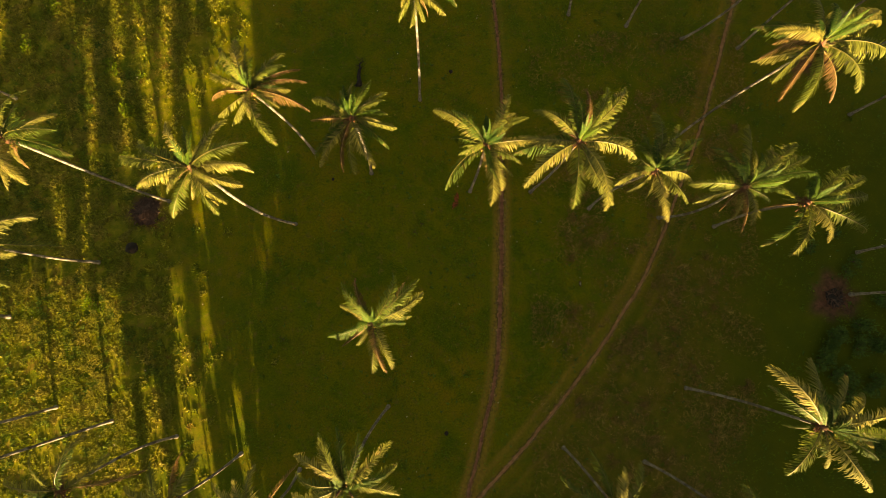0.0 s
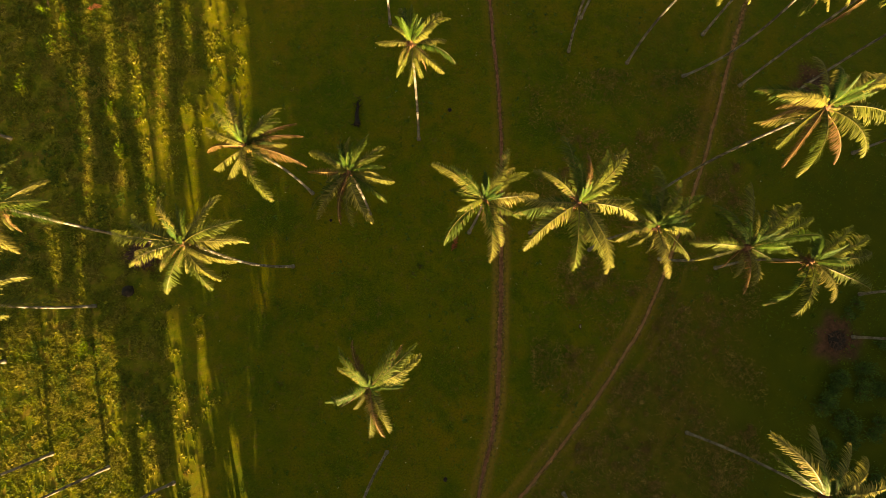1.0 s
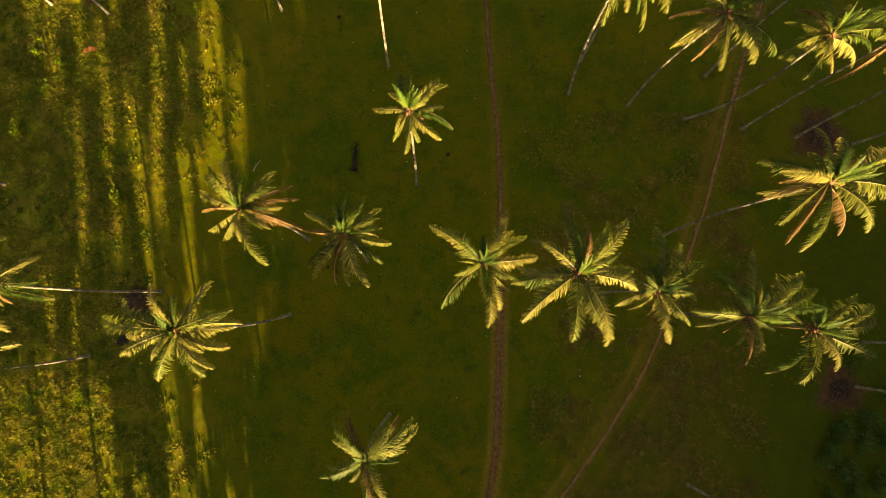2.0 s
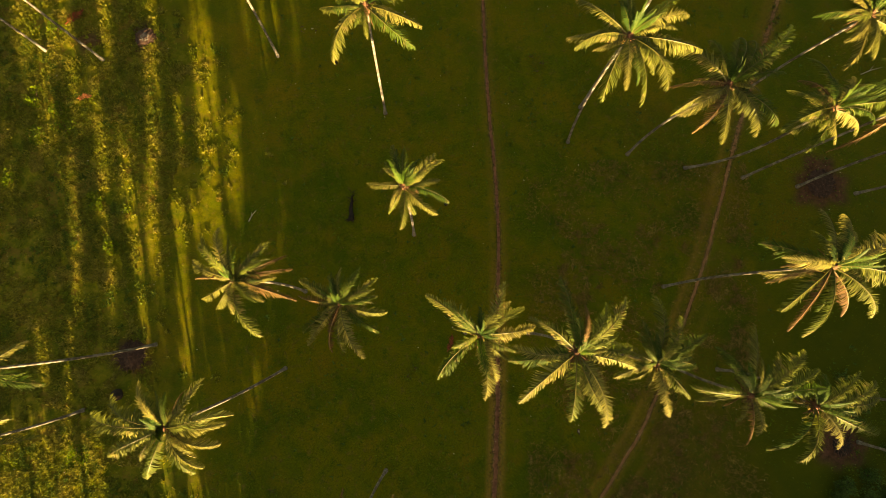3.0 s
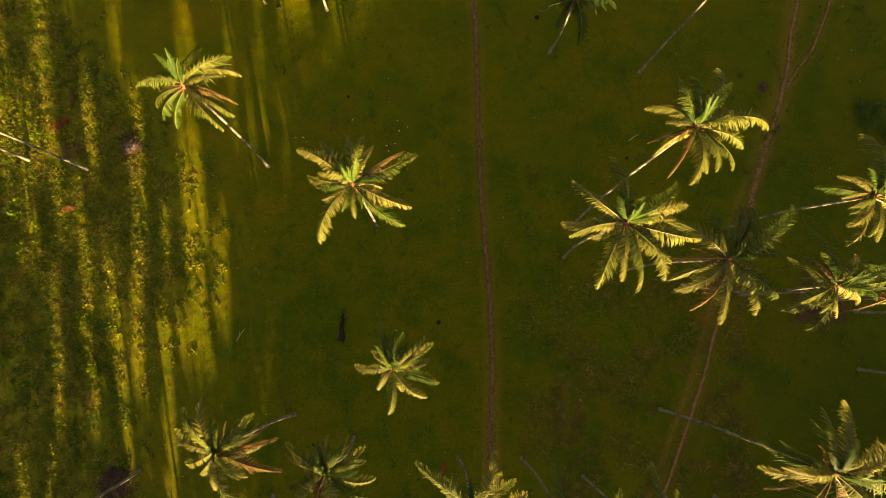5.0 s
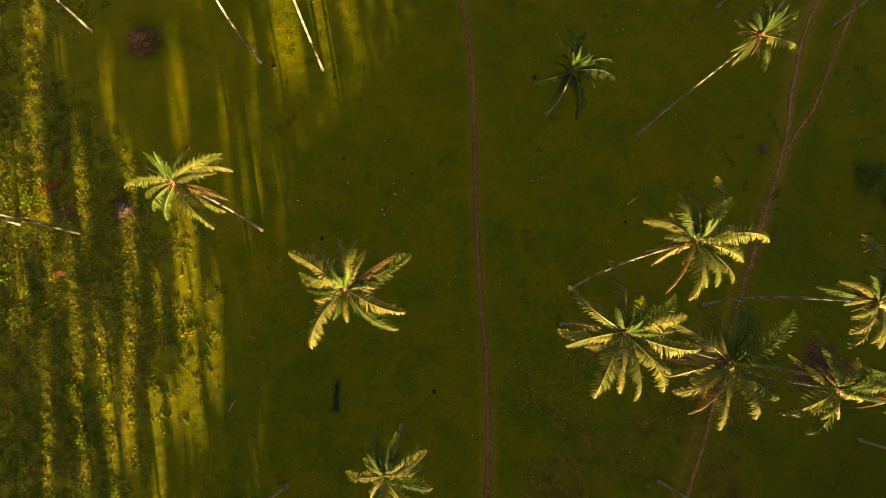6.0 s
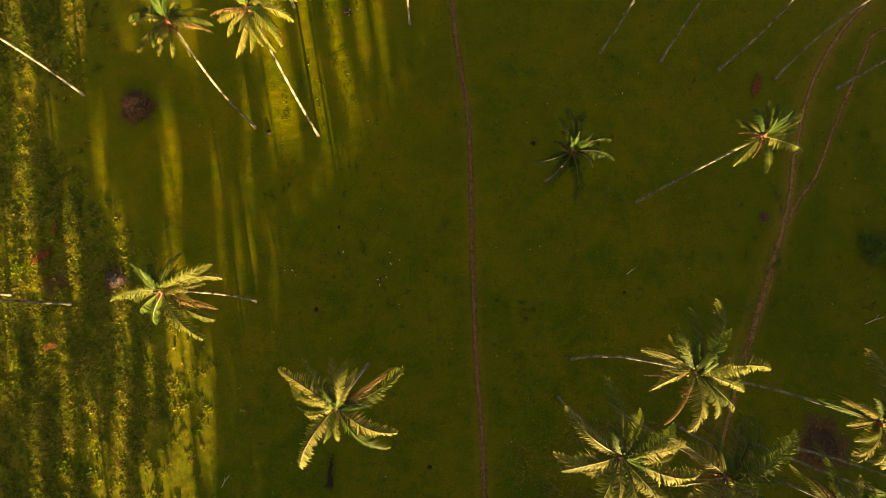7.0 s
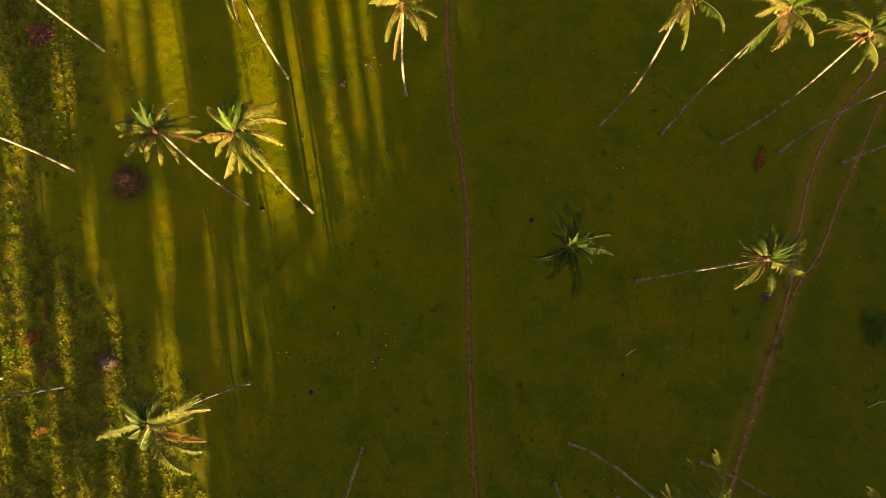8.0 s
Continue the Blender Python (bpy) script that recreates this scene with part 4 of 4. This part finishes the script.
# ---------------------------------------------------------------- grass and weeds
def scatter(name, label, category, material, spots, blades, tall, wide, lean, seed):
    """Many small tufts in one mesh: each blade a narrow leaf of two faces."""
    rng = np.random.default_rng(seed)
    n = len(spots)
    size = tall * rng.uniform(0.5, 1.4, n)
    zs = height(spots[:, 0], spots[:, 1])
    verts = np.empty((n, blades, 3, 3))
    for b in range(blades):
        a = rng.uniform(0, 2 * np.pi, n)
        l = lean * rng.uniform(0.4, 1.3, n) * size
        w = wide * size * rng.uniform(0.6, 1.2, n)
        root = np.stack([spots[:, 0] + 0.12 * size * np.cos(a), spots[:, 1] + 0.12 * size * np.sin(a), zs - 0.01], -1)
        across = np.stack([-np.sin(a), np.cos(a), np.zeros(n)], -1) * w[:, None]
        verts[:, b, 0], verts[:, b, 1] = root - across, root + across
        verts[:, b, 2] = root + np.stack([np.cos(a) * l, np.sin(a) * l, size * rng.uniform(0.6, 1.0, n)], -1)
    flat = verts.reshape(-1, 3).astype(np.float32)
    me = bpy.data.meshes.new(name)
    count = len(flat) // 3
    me.vertices.add(len(flat))
    me.vertices.foreach_set("co", flat.reshape(-1))
    me.loops.add(len(flat))
    me.loops.foreach_set("vertex_index", np.arange(len(flat), dtype=np.int32))
    me.polygons.add(count)
    me.polygons.foreach_set("loop_start", np.arange(0, len(flat), 3, dtype=np.int32))
    me.materials.append(material)
    me.update(calc_edges=True)
    ob = new(name, me)
    tagged(ob, label, category, kind="stuff")


def patchy(n, x0, x1, y0, y1, seed, scale, keep, clear=0.6):
    """Random spots, thicker where a slow noise is high, and none on the tracks."""
    rng = np.random.default_rng(seed)
    s = np.stack([rng.uniform(x0, x1, n), rng.uniform(y0, y1, n)], -1)
    f = np.array([noise.noise((x * scale, y * scale, seed)) for x, y in s])
    s = s[f + rng.uniform(-0.35, 0.35, n) > keep]
    return s[near_track(s[:, 0], s[:, 1]) > clear]


def weedy(n, x0, x1, y0, y1, seed):
    """Clumped spots for weeds, thicker towards the west."""
    s = patchy(n, x0, x1, y0, y1, seed, 0.55, -0.05)
    rng = np.random.default_rng(seed + 1)
    edge = 31 + 3 * np.sin(s[:, 1] * 0.13) + 16 * np.clip((s[:, 1] - 48) / 20, 0, 1)
    fade = 1 / (1 + np.exp((s[:, 0] + edge + 1.5) / 1.8))
    return s[rng.uniform(0, 1, len(s)) < fade]


def clumps(n, x0, x1, y0, y1, seed):
    s = weedy(n, x0, x1, y0, y1, seed)
    f = np.array([noise.noise((x * 0.9, y * 0.9, 3.3)) for x, y in s])
    return s[f > 0.12]


scatter("grass", "short patchy pasture grass in tufts", "grass", TUFT, patchy(150000, -62, 66, -30, 104, 21, 0.30, -0.05), 4, 0.07, 0.30, 1.1, 5)
scatter("dead_grass", "matted brown strands of dead grass", "dead grass", STRAND, patchy(40000, 11, 38, -28, 34, 81, 0.20, 0.10), 5, 0.15, 0.12, 1.8, 21)
scatter("dead_grass", "sparse brown strands of dead grass", "dead grass", STRAND, patchy(26000, -30, 62, 20, 102, 91, 0.11, 0.22), 5, 0.09, 0.14, 1.7, 22)


def knots(n, per, x0, x1, y0, y1, seed, scale, keep, loose):
    """Spots in loose round tufts, in patches, off the tracks."""
    rng = np.random.default_rng(seed)
    c = patchy(n, x0, x1, y0, y1, seed, scale, keep, 1.2)
    d = rng.normal(0, 1, (len(c), per, 2)) * rng.uniform(0.4, 1.0, len(c))[:, None, None] * loose
    return (c[:, None, :] + d).reshape(-1, 2)


scatter("dead_grass", "straw-coloured tufts of dead grass among green turf", "dead grass", STRAND, knots(1500, 34, 15, 37, -26, 26, 83, 0.16, 0.12, 0.38), 4, 0.13, 0.15, 1.5, 24)
scatter("turf", "dark green leafy herb tufts in shaded grass", "turf", TURF, knots(1300, 26, -22, 60, -26, 100, 85, 0.10, 0.22, 0.34), 4, 0.10, 0.34, 1.3, 25)
scatter("turf", "low green leafy turf in patches", "turf", TURF, patchy(70000, -24, 62, -28, 102, 97, 0.13, 0.14), 5, 0.10, 0.30, 1.4, 23)
scatter("seedlings", "small dark green seedlings dotted through grass", "seedlings", SHRUB, patchy(5200, -20, 62, -28, 102, 44, 0.16, 0.22), 7, 0.17, 0.30, 1.4, 13)
scatter("weeds", "rough sunlit weeds and tall grass clumps", "weeds", WEED, weedy(42000, -64, -12, -30, 104, 33), 6, 0.15, 0.24, 1.0, 6)
scatter("weeds", "leafy weed clumps among rough grass", "weeds", WEED, clumps(34000, -64, -14, -30, 104, 57), 9, 0.24, 0.30, 1.1, 9)


def tussocks(n, per, x0, x1, y0, y1, seed, scale, keep):
    """Spots in tight round clumps, for tussocks that stand over the grass."""
    rng = np.random.default_rng(seed)
    c = weedy(n, x0, x1, y0, y1, seed)
    f = np.array([noise.noise((x * scale, y * scale, seed)) for x, y in c])
    c = c[f > keep]
    r = rng.uniform(0.12, 0.36, len(c))
    d = rng.normal(0, 1, (len(c), per, 2)) * r[:, None, None]
    return (c[:, None, :] + d).reshape(-1, 2)


scatter("weeds", "tussocks of tall yellow-green weeds", "weeds", WEED, tussocks(27000, 22, -60, -14, -26, 100, 61, 0.16, -0.30), 4, 0.17, 0.36, 1.1, 31)
scatter("weeds", "withered brown weed tussocks in rough grass", "weeds", BROWN_WEED, tussocks(2600, 34, -62, -14, -28, 102, 67, 0.13, 0.06), 4, 0.10, 0.32, 1.1, 32)
scatter("weeds", "dark green broad-leaved weeds in rough grass", "weeds", BROAD_WEED, tussocks(6500, 24, -60, -16, -26, 100, 73, 0.11, 0.04), 5, 0.17, 0.36, 1.2, 33)


# ---------------------------------------------------------------- shrubs
def shrub(x, y, wide, tall, seed, material, label, leaf=0.16, leaves=420):
    """A low bush: thin stems and many small leaves in uneven clumps."""
    rng = random.Random(seed)
    z = float(height(np.array([x]), np.array([y]))[0])
    ob = thing("shrub", x, y, z, label, "shrub", "low shrubs in the grass")
    verts, faces, clumps = [], [], []
    for i in range(9):
        a, r = rng.uniform(0, 6.28), wide * 0.5 * math.sqrt(rng.random())
        tip = Vector((r * math.cos(a), r * math.sin(a), tall * rng.uniform(0.5, 1.0) * (1 - 0.3 * r / wide)))
        v, f = tube([Vector((0, 0, -0.05)), tip * 0.5 + Vector((0, 0, 0.1 * tall)), tip], [0.025, 0.018, 0.008], 4)
        n = len(verts)
        verts += v
        faces += [tuple(k + n for k in q) for q in f]
        clumps.append((tip, rng.uniform(0.18, 0.34) * wide))
    part("branching_stem", mesh_of("branching_stem", verts, faces, HUSK), ob, "thin brown stems")
    verts, faces = [], []
    for i in range(leaves):
        tip, r = rng.choice(clumps)
        d = Vector((rng.gauss(0, 1), rng.gauss(0, 1), rng.gauss(0, 0.8))).normalized()
        c = tip + d * r * rng.uniform(0.5, 1.0)
        c.z = max(0.04, c.z)
        t = (d + Vector((rng.uniform(-0.6, 0.6), rng.uniform(-0.6, 0.6), rng.uniform(-0.2, 0.5)))).normalized()
        s = t.cross(Vector((rng.uniform(-0.4, 0.4), rng.uniform(-0.4, 0.4), 1))).normalized()
        L = leaf * rng.uniform(0.6, 1.3)
        n = len(verts)
        verts += [tuple(c), tuple(c + t * L * 0.5 + s * L * 0.3), tuple(c + t * L), tuple(c + t * L * 0.5 - s * L * 0.3)]
        faces += [(n, n + 1, n + 2, n + 3)]
    part("foliage", mesh_of("foliage", verts, faces, material), ob)
    return ob


rng = random.Random(8)
for i in range(48):
    x, y = rng.uniform(44, 58), rng.uniform(-17, 1)
    if x - 44 < (y + 6) * 0.3 or math.hypot(x - 46.7, y - 1.2) < 3.6:
        continue
    shrub(x, y, rng.uniform(1.2, 2.4), rng.uniform(0.5, 1.1), 200 + i, SHRUB, "dense dark green shrub in the shade", 0.20, 520)
for i, (x, y) in enumerate([(48.3, 4.3), (44.2, 7.0), (49.3, 5.4), (47.0, 8.5), (49.0, -1.8)]):
    shrub(x, y, 1.3, 0.5, 240 + i, SHRUB, "small dark green shrub beside the burnt patch", 0.18, 260)
for i, (x, y) in enumerate([(-48.5, 40.2), (-45.4, 38.6), (-44.5, 36.4), (-47.6, 35.5), (-38.6, -0.8), (-47.0, 49.0), (-46.2, 58.0), (-37.5, 22.0), (-40.0, 27.5), (-50.5, 30.0), (-52.0, 54.0)]):
    shrub(x, y, rng.uniform(1.3, 2.0), 0.55, 260 + i, LIME, "bright green leafy weed bush in the sun", 0.22, 300)
for i in range(16):
    shrub(rng.uniform(37, 44), rng.uniform(46, 63), rng.uniform(0.6, 1.1), 0.18, 280 + i, TURF, "small green seedling bush beside the track", 0.14, 60)
for i, (x, y) in enumerate([(54.3, 54), (56, 55.5), (53.6, 56), (57, 52.5)]):
    shrub(x, y, 1.8, 0.8, 300 + i, SHRUB, "feathery dark green bush in the shade", 0.22, 420)


for i, (x, y) in enumerate([(1.4, 55.4), (2.0, 42.8), (12.1, 45.2), (11.6, 47.0), (12.9, 46.2), (10.1, 90.6), (-1.9, 9.0), (-2.6, 8.0), (14.6, 18.8), (14.9, -5.4), (13.2, -3.6), (-17.3, -4.5), (2.3, 56.2)]):
    shrub(x, y, rng.uniform(0.7, 1.2), 0.16, 330 + i, TURF, "low green herb patch in shaded grass", 0.14, 80)


# ---------------------------------------------------------------- heaps and litter
def join(verts, faces, more):
    n = len(verts)
    verts += more[0]
    faces += [tuple(k + n for k in q) for q in more[1]]


def heap(name, x, y, wide, tall, seed, label, sticks, mound, stick, ash=None, long=0.9):
    """A burnt or raked heap: a low mound, loose stalks and husks on it, and bare soil round it."""
    rng = random.Random(seed)
    z = float(height(np.array([x]), np.array([y]))[0])
    ob = thing(name, x, y, z, label, "debris heap", "heaps of palm waste")
    rings, sides = 7, 22
    verts, faces = [], []
    for r in range(rings + 1):
        for k in range(sides):
            a = 2 * math.pi * k / sides
            rr = wide * 0.5 * r / rings * (1 + 0.22 * noise.noise((math.cos(a) * 1.7, math.sin(a) * 1.7, seed)))
            h = tall * math.cos(0.5 * math.pi * r / rings) ** 1.3 * (1 + 0.5 * noise.noise((rr * math.cos(a) * 1.6, rr * math.sin(a) * 1.6, seed + 3)))
            verts.append((rr * math.cos(a), rr * math.sin(a), h + 0.03 - (0.06 if r == rings else 0)))
    for r in range(rings):
        for k in range(sides):
            a, b = r * sides + k, r * sides + (k + 1) % sides
            faces.append((a, b, b + sides, a + sides))
    part("mound", mesh_of("mound", verts, faces, mound, True), ob)
    verts, faces = [], []
    for i in range(sticks):
        a, r = rng.uniform(0, 6.28), wide * 0.5 * math.sqrt(rng.random()) * 1.05
        p = Vector((r * math.cos(a), r * math.sin(a), tall * max(0.05, math.cos(min(1.5, 3.0 * r / wide))) + 0.06))
        b = a + rng.uniform(-1.1, 1.1)
        L = long * rng.uniform(0.35, 1.0)
        d = Vector((math.cos(b), math.sin(b), rng.uniform(-0.2, 0.5)))
        join(verts, faces, tube([p - d * L * 0.4, p + Vector((0, 0, 0.05)), p + d * L * 0.6], [0.035, 0.05 * rng.uniform(0.6, 1.4), 0.012], 4))
    tagged(part("straw", mesh_of("straw", verts, faces, stick), ob, "loose dry stalks and husks"), kind="stuff")
    if ash:
        v, f = [], []
        for r in range(6):
            for k in range(18):
                a = 2 * math.pi * k / 18
                rr = wide * 0.27 * r / 5 * (1 + 0.35 * noise.noise((2 * math.cos(a), 2 * math.sin(a), seed + 5)))
                p = Vector((rr * math.cos(a) + 0.1, rr * math.sin(a) - 0.1, 0))
                p.z = tall * (1.25 - 0.9 * (r / 5) ** 2) + 0.16 * noise.noise((p.x * 3, p.y * 3, seed)) + 0.07 * noise.noise((p.x * 9, p.y * 9, seed))
                v.append(tuple(p))
        for r in range(5):
            for k in range(18):
                a, b = r * 18 + k, r * 18 + (k + 1) % 18
                f.append((a, b, b + 18, a + 18))
        tagged(part("ash", mesh_of("ash", v, f, ash), ob, "pale grey ash"), kind="stuff")
    return ob


heap("husk_heap", -34.0, 9.8, 3.3, 0.55, 1, "brown heap of dry coconut husks and stalks on grass", 150, HUSK, HUSK)
heap("husk_heap", 46.8, 31.6, 3.4, 0.35, 2, "dark brown heap of coconut husks around a palm foot", 190, HUSK, HUSK, long=0.6)
heap("burnt_heap", 46.7, 1.2, 2.2, 0.2, 3, "burnt dark patch with ashes beside a palm foot", 60, CHARRED, HUSK)
heap("ash_heap", -36.3, 48.4, 2.8, 0.45, 4, "grey ash heap in a ring of brown stalks", 46, HUSK, HUSK, ASH, 0.6)
heap("brush_heap", -36.1, 69.6, 3.2, 0.7, 5, "rounded heap of dry brown palm stalks", 240, HUSK, STRAW, None, 1.3)
heap("brush_heap", -49.0, 88.1, 3.2, 0.3, 6, "flat reddish heap of dry fronds on grass", 90, HUSK, RUSTY, None, 1.2)


def fallen_frond(x, y, turn, size, material, seed, label, broad=0.06):
    me, reach, skew, rib = frond_mesh("fallen_frond", "mid", seed, material, 44, True, broad)
    z = float(height(np.array([x]), np.array([y]))[0])
    ob = new("fallen_frond", me)
    s = size / reach
    ob.matrix_basis = pose(x, y, z + 0.10, 0, 0, turn) @ Matrix.Translation((-size / 2, 0, 0)) @ Matrix.Rotation(-skew, 4, "Z") @ Matrix.Diagonal((s, s * 1.7, s, 1))
    part("stalk", rib, ob)
    tagged(ob, label, "fallen frond", "fallen palm fronds")


fallen_frond(2.1, 11.8, 70, 2.0, FROND_RUST, 1, "red-brown fallen palm frond beside the path")
fallen_frond(-42.8, 40.4, 15, 1.8, FROND_ORANGE, 2, "orange dry palm frond lying among sunlit weeds", 0.16)
fallen_frond(-45.1, 50.7, 40, 2.8, FROND_RUST, 3, "dark red dry palm frond lying among weeds")
fallen_frond(-44.0, 54.1, 100, 2.0, FROND_RUST, 4, "dark red dry palm frond lying among weeds")
fallen_frond(-43.0, 47.6, 20, 1.8, FROND_DRY, 14, "brown dry palm frond lying among weeds")
fallen_frond(41.4, 75.2, 80, 3.4, FROND_RUST, 5, "dark red-brown fallen palm frond on shaded grass")


def log():
    """A rotten trunk on the ground with a broken root end."""
    rng = random.Random(3)
    ob = thing("rotten_log", -9.9, 26.2, 0.0, "blackened rotten palm log lying in grass", "log")
    pts = [Vector((0.05 * math.sin(i), i * 0.3 - 0.3, 0.16)) for i in range(11)]
    v, f = tube(pts, [0.34, 0.36, 0.28, 0.24, 0.23, 0.21, 0.19, 0.17, 0.13, 0.09, 0.04], 9)
    v = [(x + 0.05 * noise.noise((x * 5, y * 5, 1)), y, z + 0.05 * noise.noise((x * 5, y * 5, 8))) for x, y, z in v]
    part("trunk", mesh_of("trunk", v, f, CHARRED, True), ob)
    v, f = [], []
    for i in range(16):
        a = rng.uniform(0, 6.28)
        d = Vector((math.cos(a), -0.2 + 0.5 * math.sin(a), 0.35 * rng.random()))
        join(v, f, tube([Vector((0, -0.2, 0.12)), Vector((0, -0.2, 0.12)) + d * 0.35, Vector((0, -0.2, 0.05)) + d * rng.uniform(0.5, 0.8)], [0.06, 0.04, 0.01], 4))
    for i in range(12):
        y0 = rng.uniform(1.2, 2.8)
        join(v, f, tube([Vector((rng.uniform(-0.2, 0.2), y0, 0.2)), Vector((rng.uniform(-0.5, 0.5), y0 + 0.4, 0.3)), Vector((rng.uniform(-0.7, 0.7), y0 + 0.9, 0.1))], [0.03, 0.025, 0.01], 4))
    part("roots", mesh_of("roots", v, f, CHARRED), ob, "broken root and bark ends")


log()


def lump_mesh(name, seed, material):
    bm = bmesh.new()
    bmesh.ops.create_icosphere(bm, subdivisions=2, radius=0.5)
    for v in bm.verts:
        v.co *= 1 + 0.35 * noise.noise(v.co * 2.2 + Vector((seed, 0, 0)))
        v.co.z = max(v.co.z * 0.7, -0.12)
    me = bpy.data.meshes.new(name)
    bm.to_mesh(me)
    bm.free()
    me.materials.append(material)
    return me


def lump(name, x, y, size, seed, material, label, category):
    z = float(height(np.array([x]), np.array([y]))[0])
    ob = new(name, lump_mesh(name, seed, material))
    ob.matrix_basis = pose(x, y, z + 0.1 * size, 0, 0, 40 * seed) @ Matrix.Diagonal((size, size, size, 1))
    tagged(ob, label, category, name + "s in the grass")


for i, (x, y, r) in enumerate([(-35.2, 5.5, 1.3), (12.9, 66.7, 0.55), (1.3, 28.1, 0.5), (1.4, -14.6, 0.45), (-19.8, 66.9, 0.6), (24.0, 48.6, 0.35), (-12.5, 14.2, 0.35), (-12.6, 45.5, 0.5), (-10.5, 55.4, 0.35)]):
    lump("stump", x, y, r, i, CHARRED, "small blackened palm stump in the grass", "stump")
lump("rock", -11.1, 83.2, 0.9, 9, HUSK, "brown rounded rock in sunlit grass", "rock")


def litter(n, seed):
    """Scraps of pale husk and leaf, far too small and many to count."""
    rng = random.Random(seed)
    verts, faces = [], []
    for i in range(n):
        x, y, r = rng.uniform(-55, 58), rng.uniform(-24, 100), rng.choice((0.03, 0.04, 0.05, 0.08))
        z = float(relief(np.array([x]), np.array([y]))[0]) + 0.09
        a = rng.uniform(0, 6.28)
        d = Vector((math.cos(a), math.sin(a), 0.1)) * r
        join(verts, faces, tube([Vector((x, y, z)) - d, Vector((x, y, z + r * 0.3)), Vector((x, y, z)) + d], [r * 0.2, r * 0.6, r * 0.2], 5))
    tagged(new("litter", mesh_of("litter", verts, faces, PALE)), "scattered pale scraps of husk and leaf on grass", "litter", kind="stuff")


litter(520, 2)


def scraps(x, y, n, spread, seed, size=0.08):
    """A loose spill of split husk pieces."""
    rng = random.Random(seed)
    z = float(height(np.array([x]), np.array([y]))[0])
    ob = thing("husk_spill", x, y, z, "loose spill of split pale and brown husk pieces on grass", "husk pieces", "spills of husk pieces")
    for i in range(n):
        r, a = abs(rng.gauss(0, spread)), rng.uniform(0, 6.28)
        s = size * rng.uniform(0.5, 1.5)
        turn = Matrix.Rotation(rng.uniform(0, 6.28), 4, "Z") @ Matrix.Rotation(rng.uniform(-0.4, 0.4), 4, "X")
        part("husk_piece", SHELLS[rng.randrange(3) + (3 if rng.random() < 0.65 else 0)], ob, "", Matrix.Translation((r * math.cos(a), r * math.sin(a), 0.08)) @ turn @ Matrix.Diagonal((s, s, s, 1)))


def shell_mesh(seed, material):
    """A curved, broken wedge of coconut husk."""
    rng = random.Random(seed)
    verts, faces = [], []
    rows, cols = 4, 4
    for k, shell in enumerate((1.0, 0.72)):
        for i in range(rows):
            for j in range(cols):
                a, b = (i / (rows - 1) - 0.5) * 2.2, (j / (cols - 1) - 0.5) * 1.7
                verts.append((1.5 * shell * math.sin(a) * rng.uniform(0.9, 1.1), shell * math.sin(b) * math.cos(a) * rng.uniform(0.9, 1.1), 0.6 - shell * math.cos(a) * math.cos(b) * 0.7))
    half = rows * cols
    for i in range(rows - 1):
        for j in range(cols - 1):
            q = (i * cols + j, i * cols + j + 1, (i + 1) * cols + j + 1, (i + 1) * cols + j)
            faces += [q[::-1], tuple(v + half for v in q)]
    rim = [j for j in range(cols)] + [i * cols + cols - 1 for i in range(1, rows)] + [(rows - 1) * cols + j for j in range(cols - 2, -1, -1)] + [i * cols for i in range(rows - 2, 0, -1)]
    for a, b in zip(rim, rim[1:] + rim[:1]):
        faces.append((a, b, b + half, a + half))
    return mesh_of("husk_piece", verts, faces, material)


SHELLS = [shell_mesh(k, PALE) for k in range(3)] + [shell_mesh(k, HUSK) for k in range(3)]
for i, (x, y, n, spread) in enumerate([(-5.3, 49.2, 12, 0.5), (-4.6, 52.0, 10, 1.0), (-17.0, 50.0, 5, 0.3), (-15.2, 49.8, 5, 0.5), (-12.1, 51.9, 3, 0.3), (-10.2, 52.3, 4, 0.4), (-7.6, 85.4, 16, 0.8),
                                       (-10.7, 83.2, 8, 0.4), (16.7, 2.3, 9, 0.35), (23.9, 73.4, 3, 0.5), (41.0, 57.4, 9, 0.5)]):
    scraps(x, y, n, spread, 70 + i)
# stand-in for an unidentified white object, made of two large husk pieces
scraps(25.7, 86.0, 2, 0.12, 90, 0.22)
heap("husk_heap", 41.5, 58.3, 1.3, 0.15, 8, "small pale heap of split husks beside the track", 26, HUSK, STRAW, None, 0.35)


def stick(x, y, turn, size, label):
    z = float(height(np.array([x]), np.array([y]))[0])
    v, f = tube([Vector((-size / 2, 0, 0.08)), Vector((-0.1 * size, 0.03 * size, 0.12)), Vector((size / 2, 0, 0.1))], [0.05, 0.04, 0.015], 6)
    join(v, f, tube([Vector((-0.1 * size, 0.03 * size, 0.12)), Vector((0.2 * size, 0.2 * size, 0.15))], [0.03, 0.01], 5))
    ob = new("stick", mesh_of("stick", v, f, PALE))
    ob.matrix_basis = pose(x, y, z, 0, 0, turn)
    tagged(ob, label, "stick", "dead sticks on the ground")


stick(24.9, 51.2, 35, 1.5, "pale bare stick lying in shaded grass")
stick(54.4, 46.2, 20, 3.0, "pale forked dead branch lying in grass")
stick(-21.5, 26.2, 60, 1.6, "pale bare stick lying in grass")
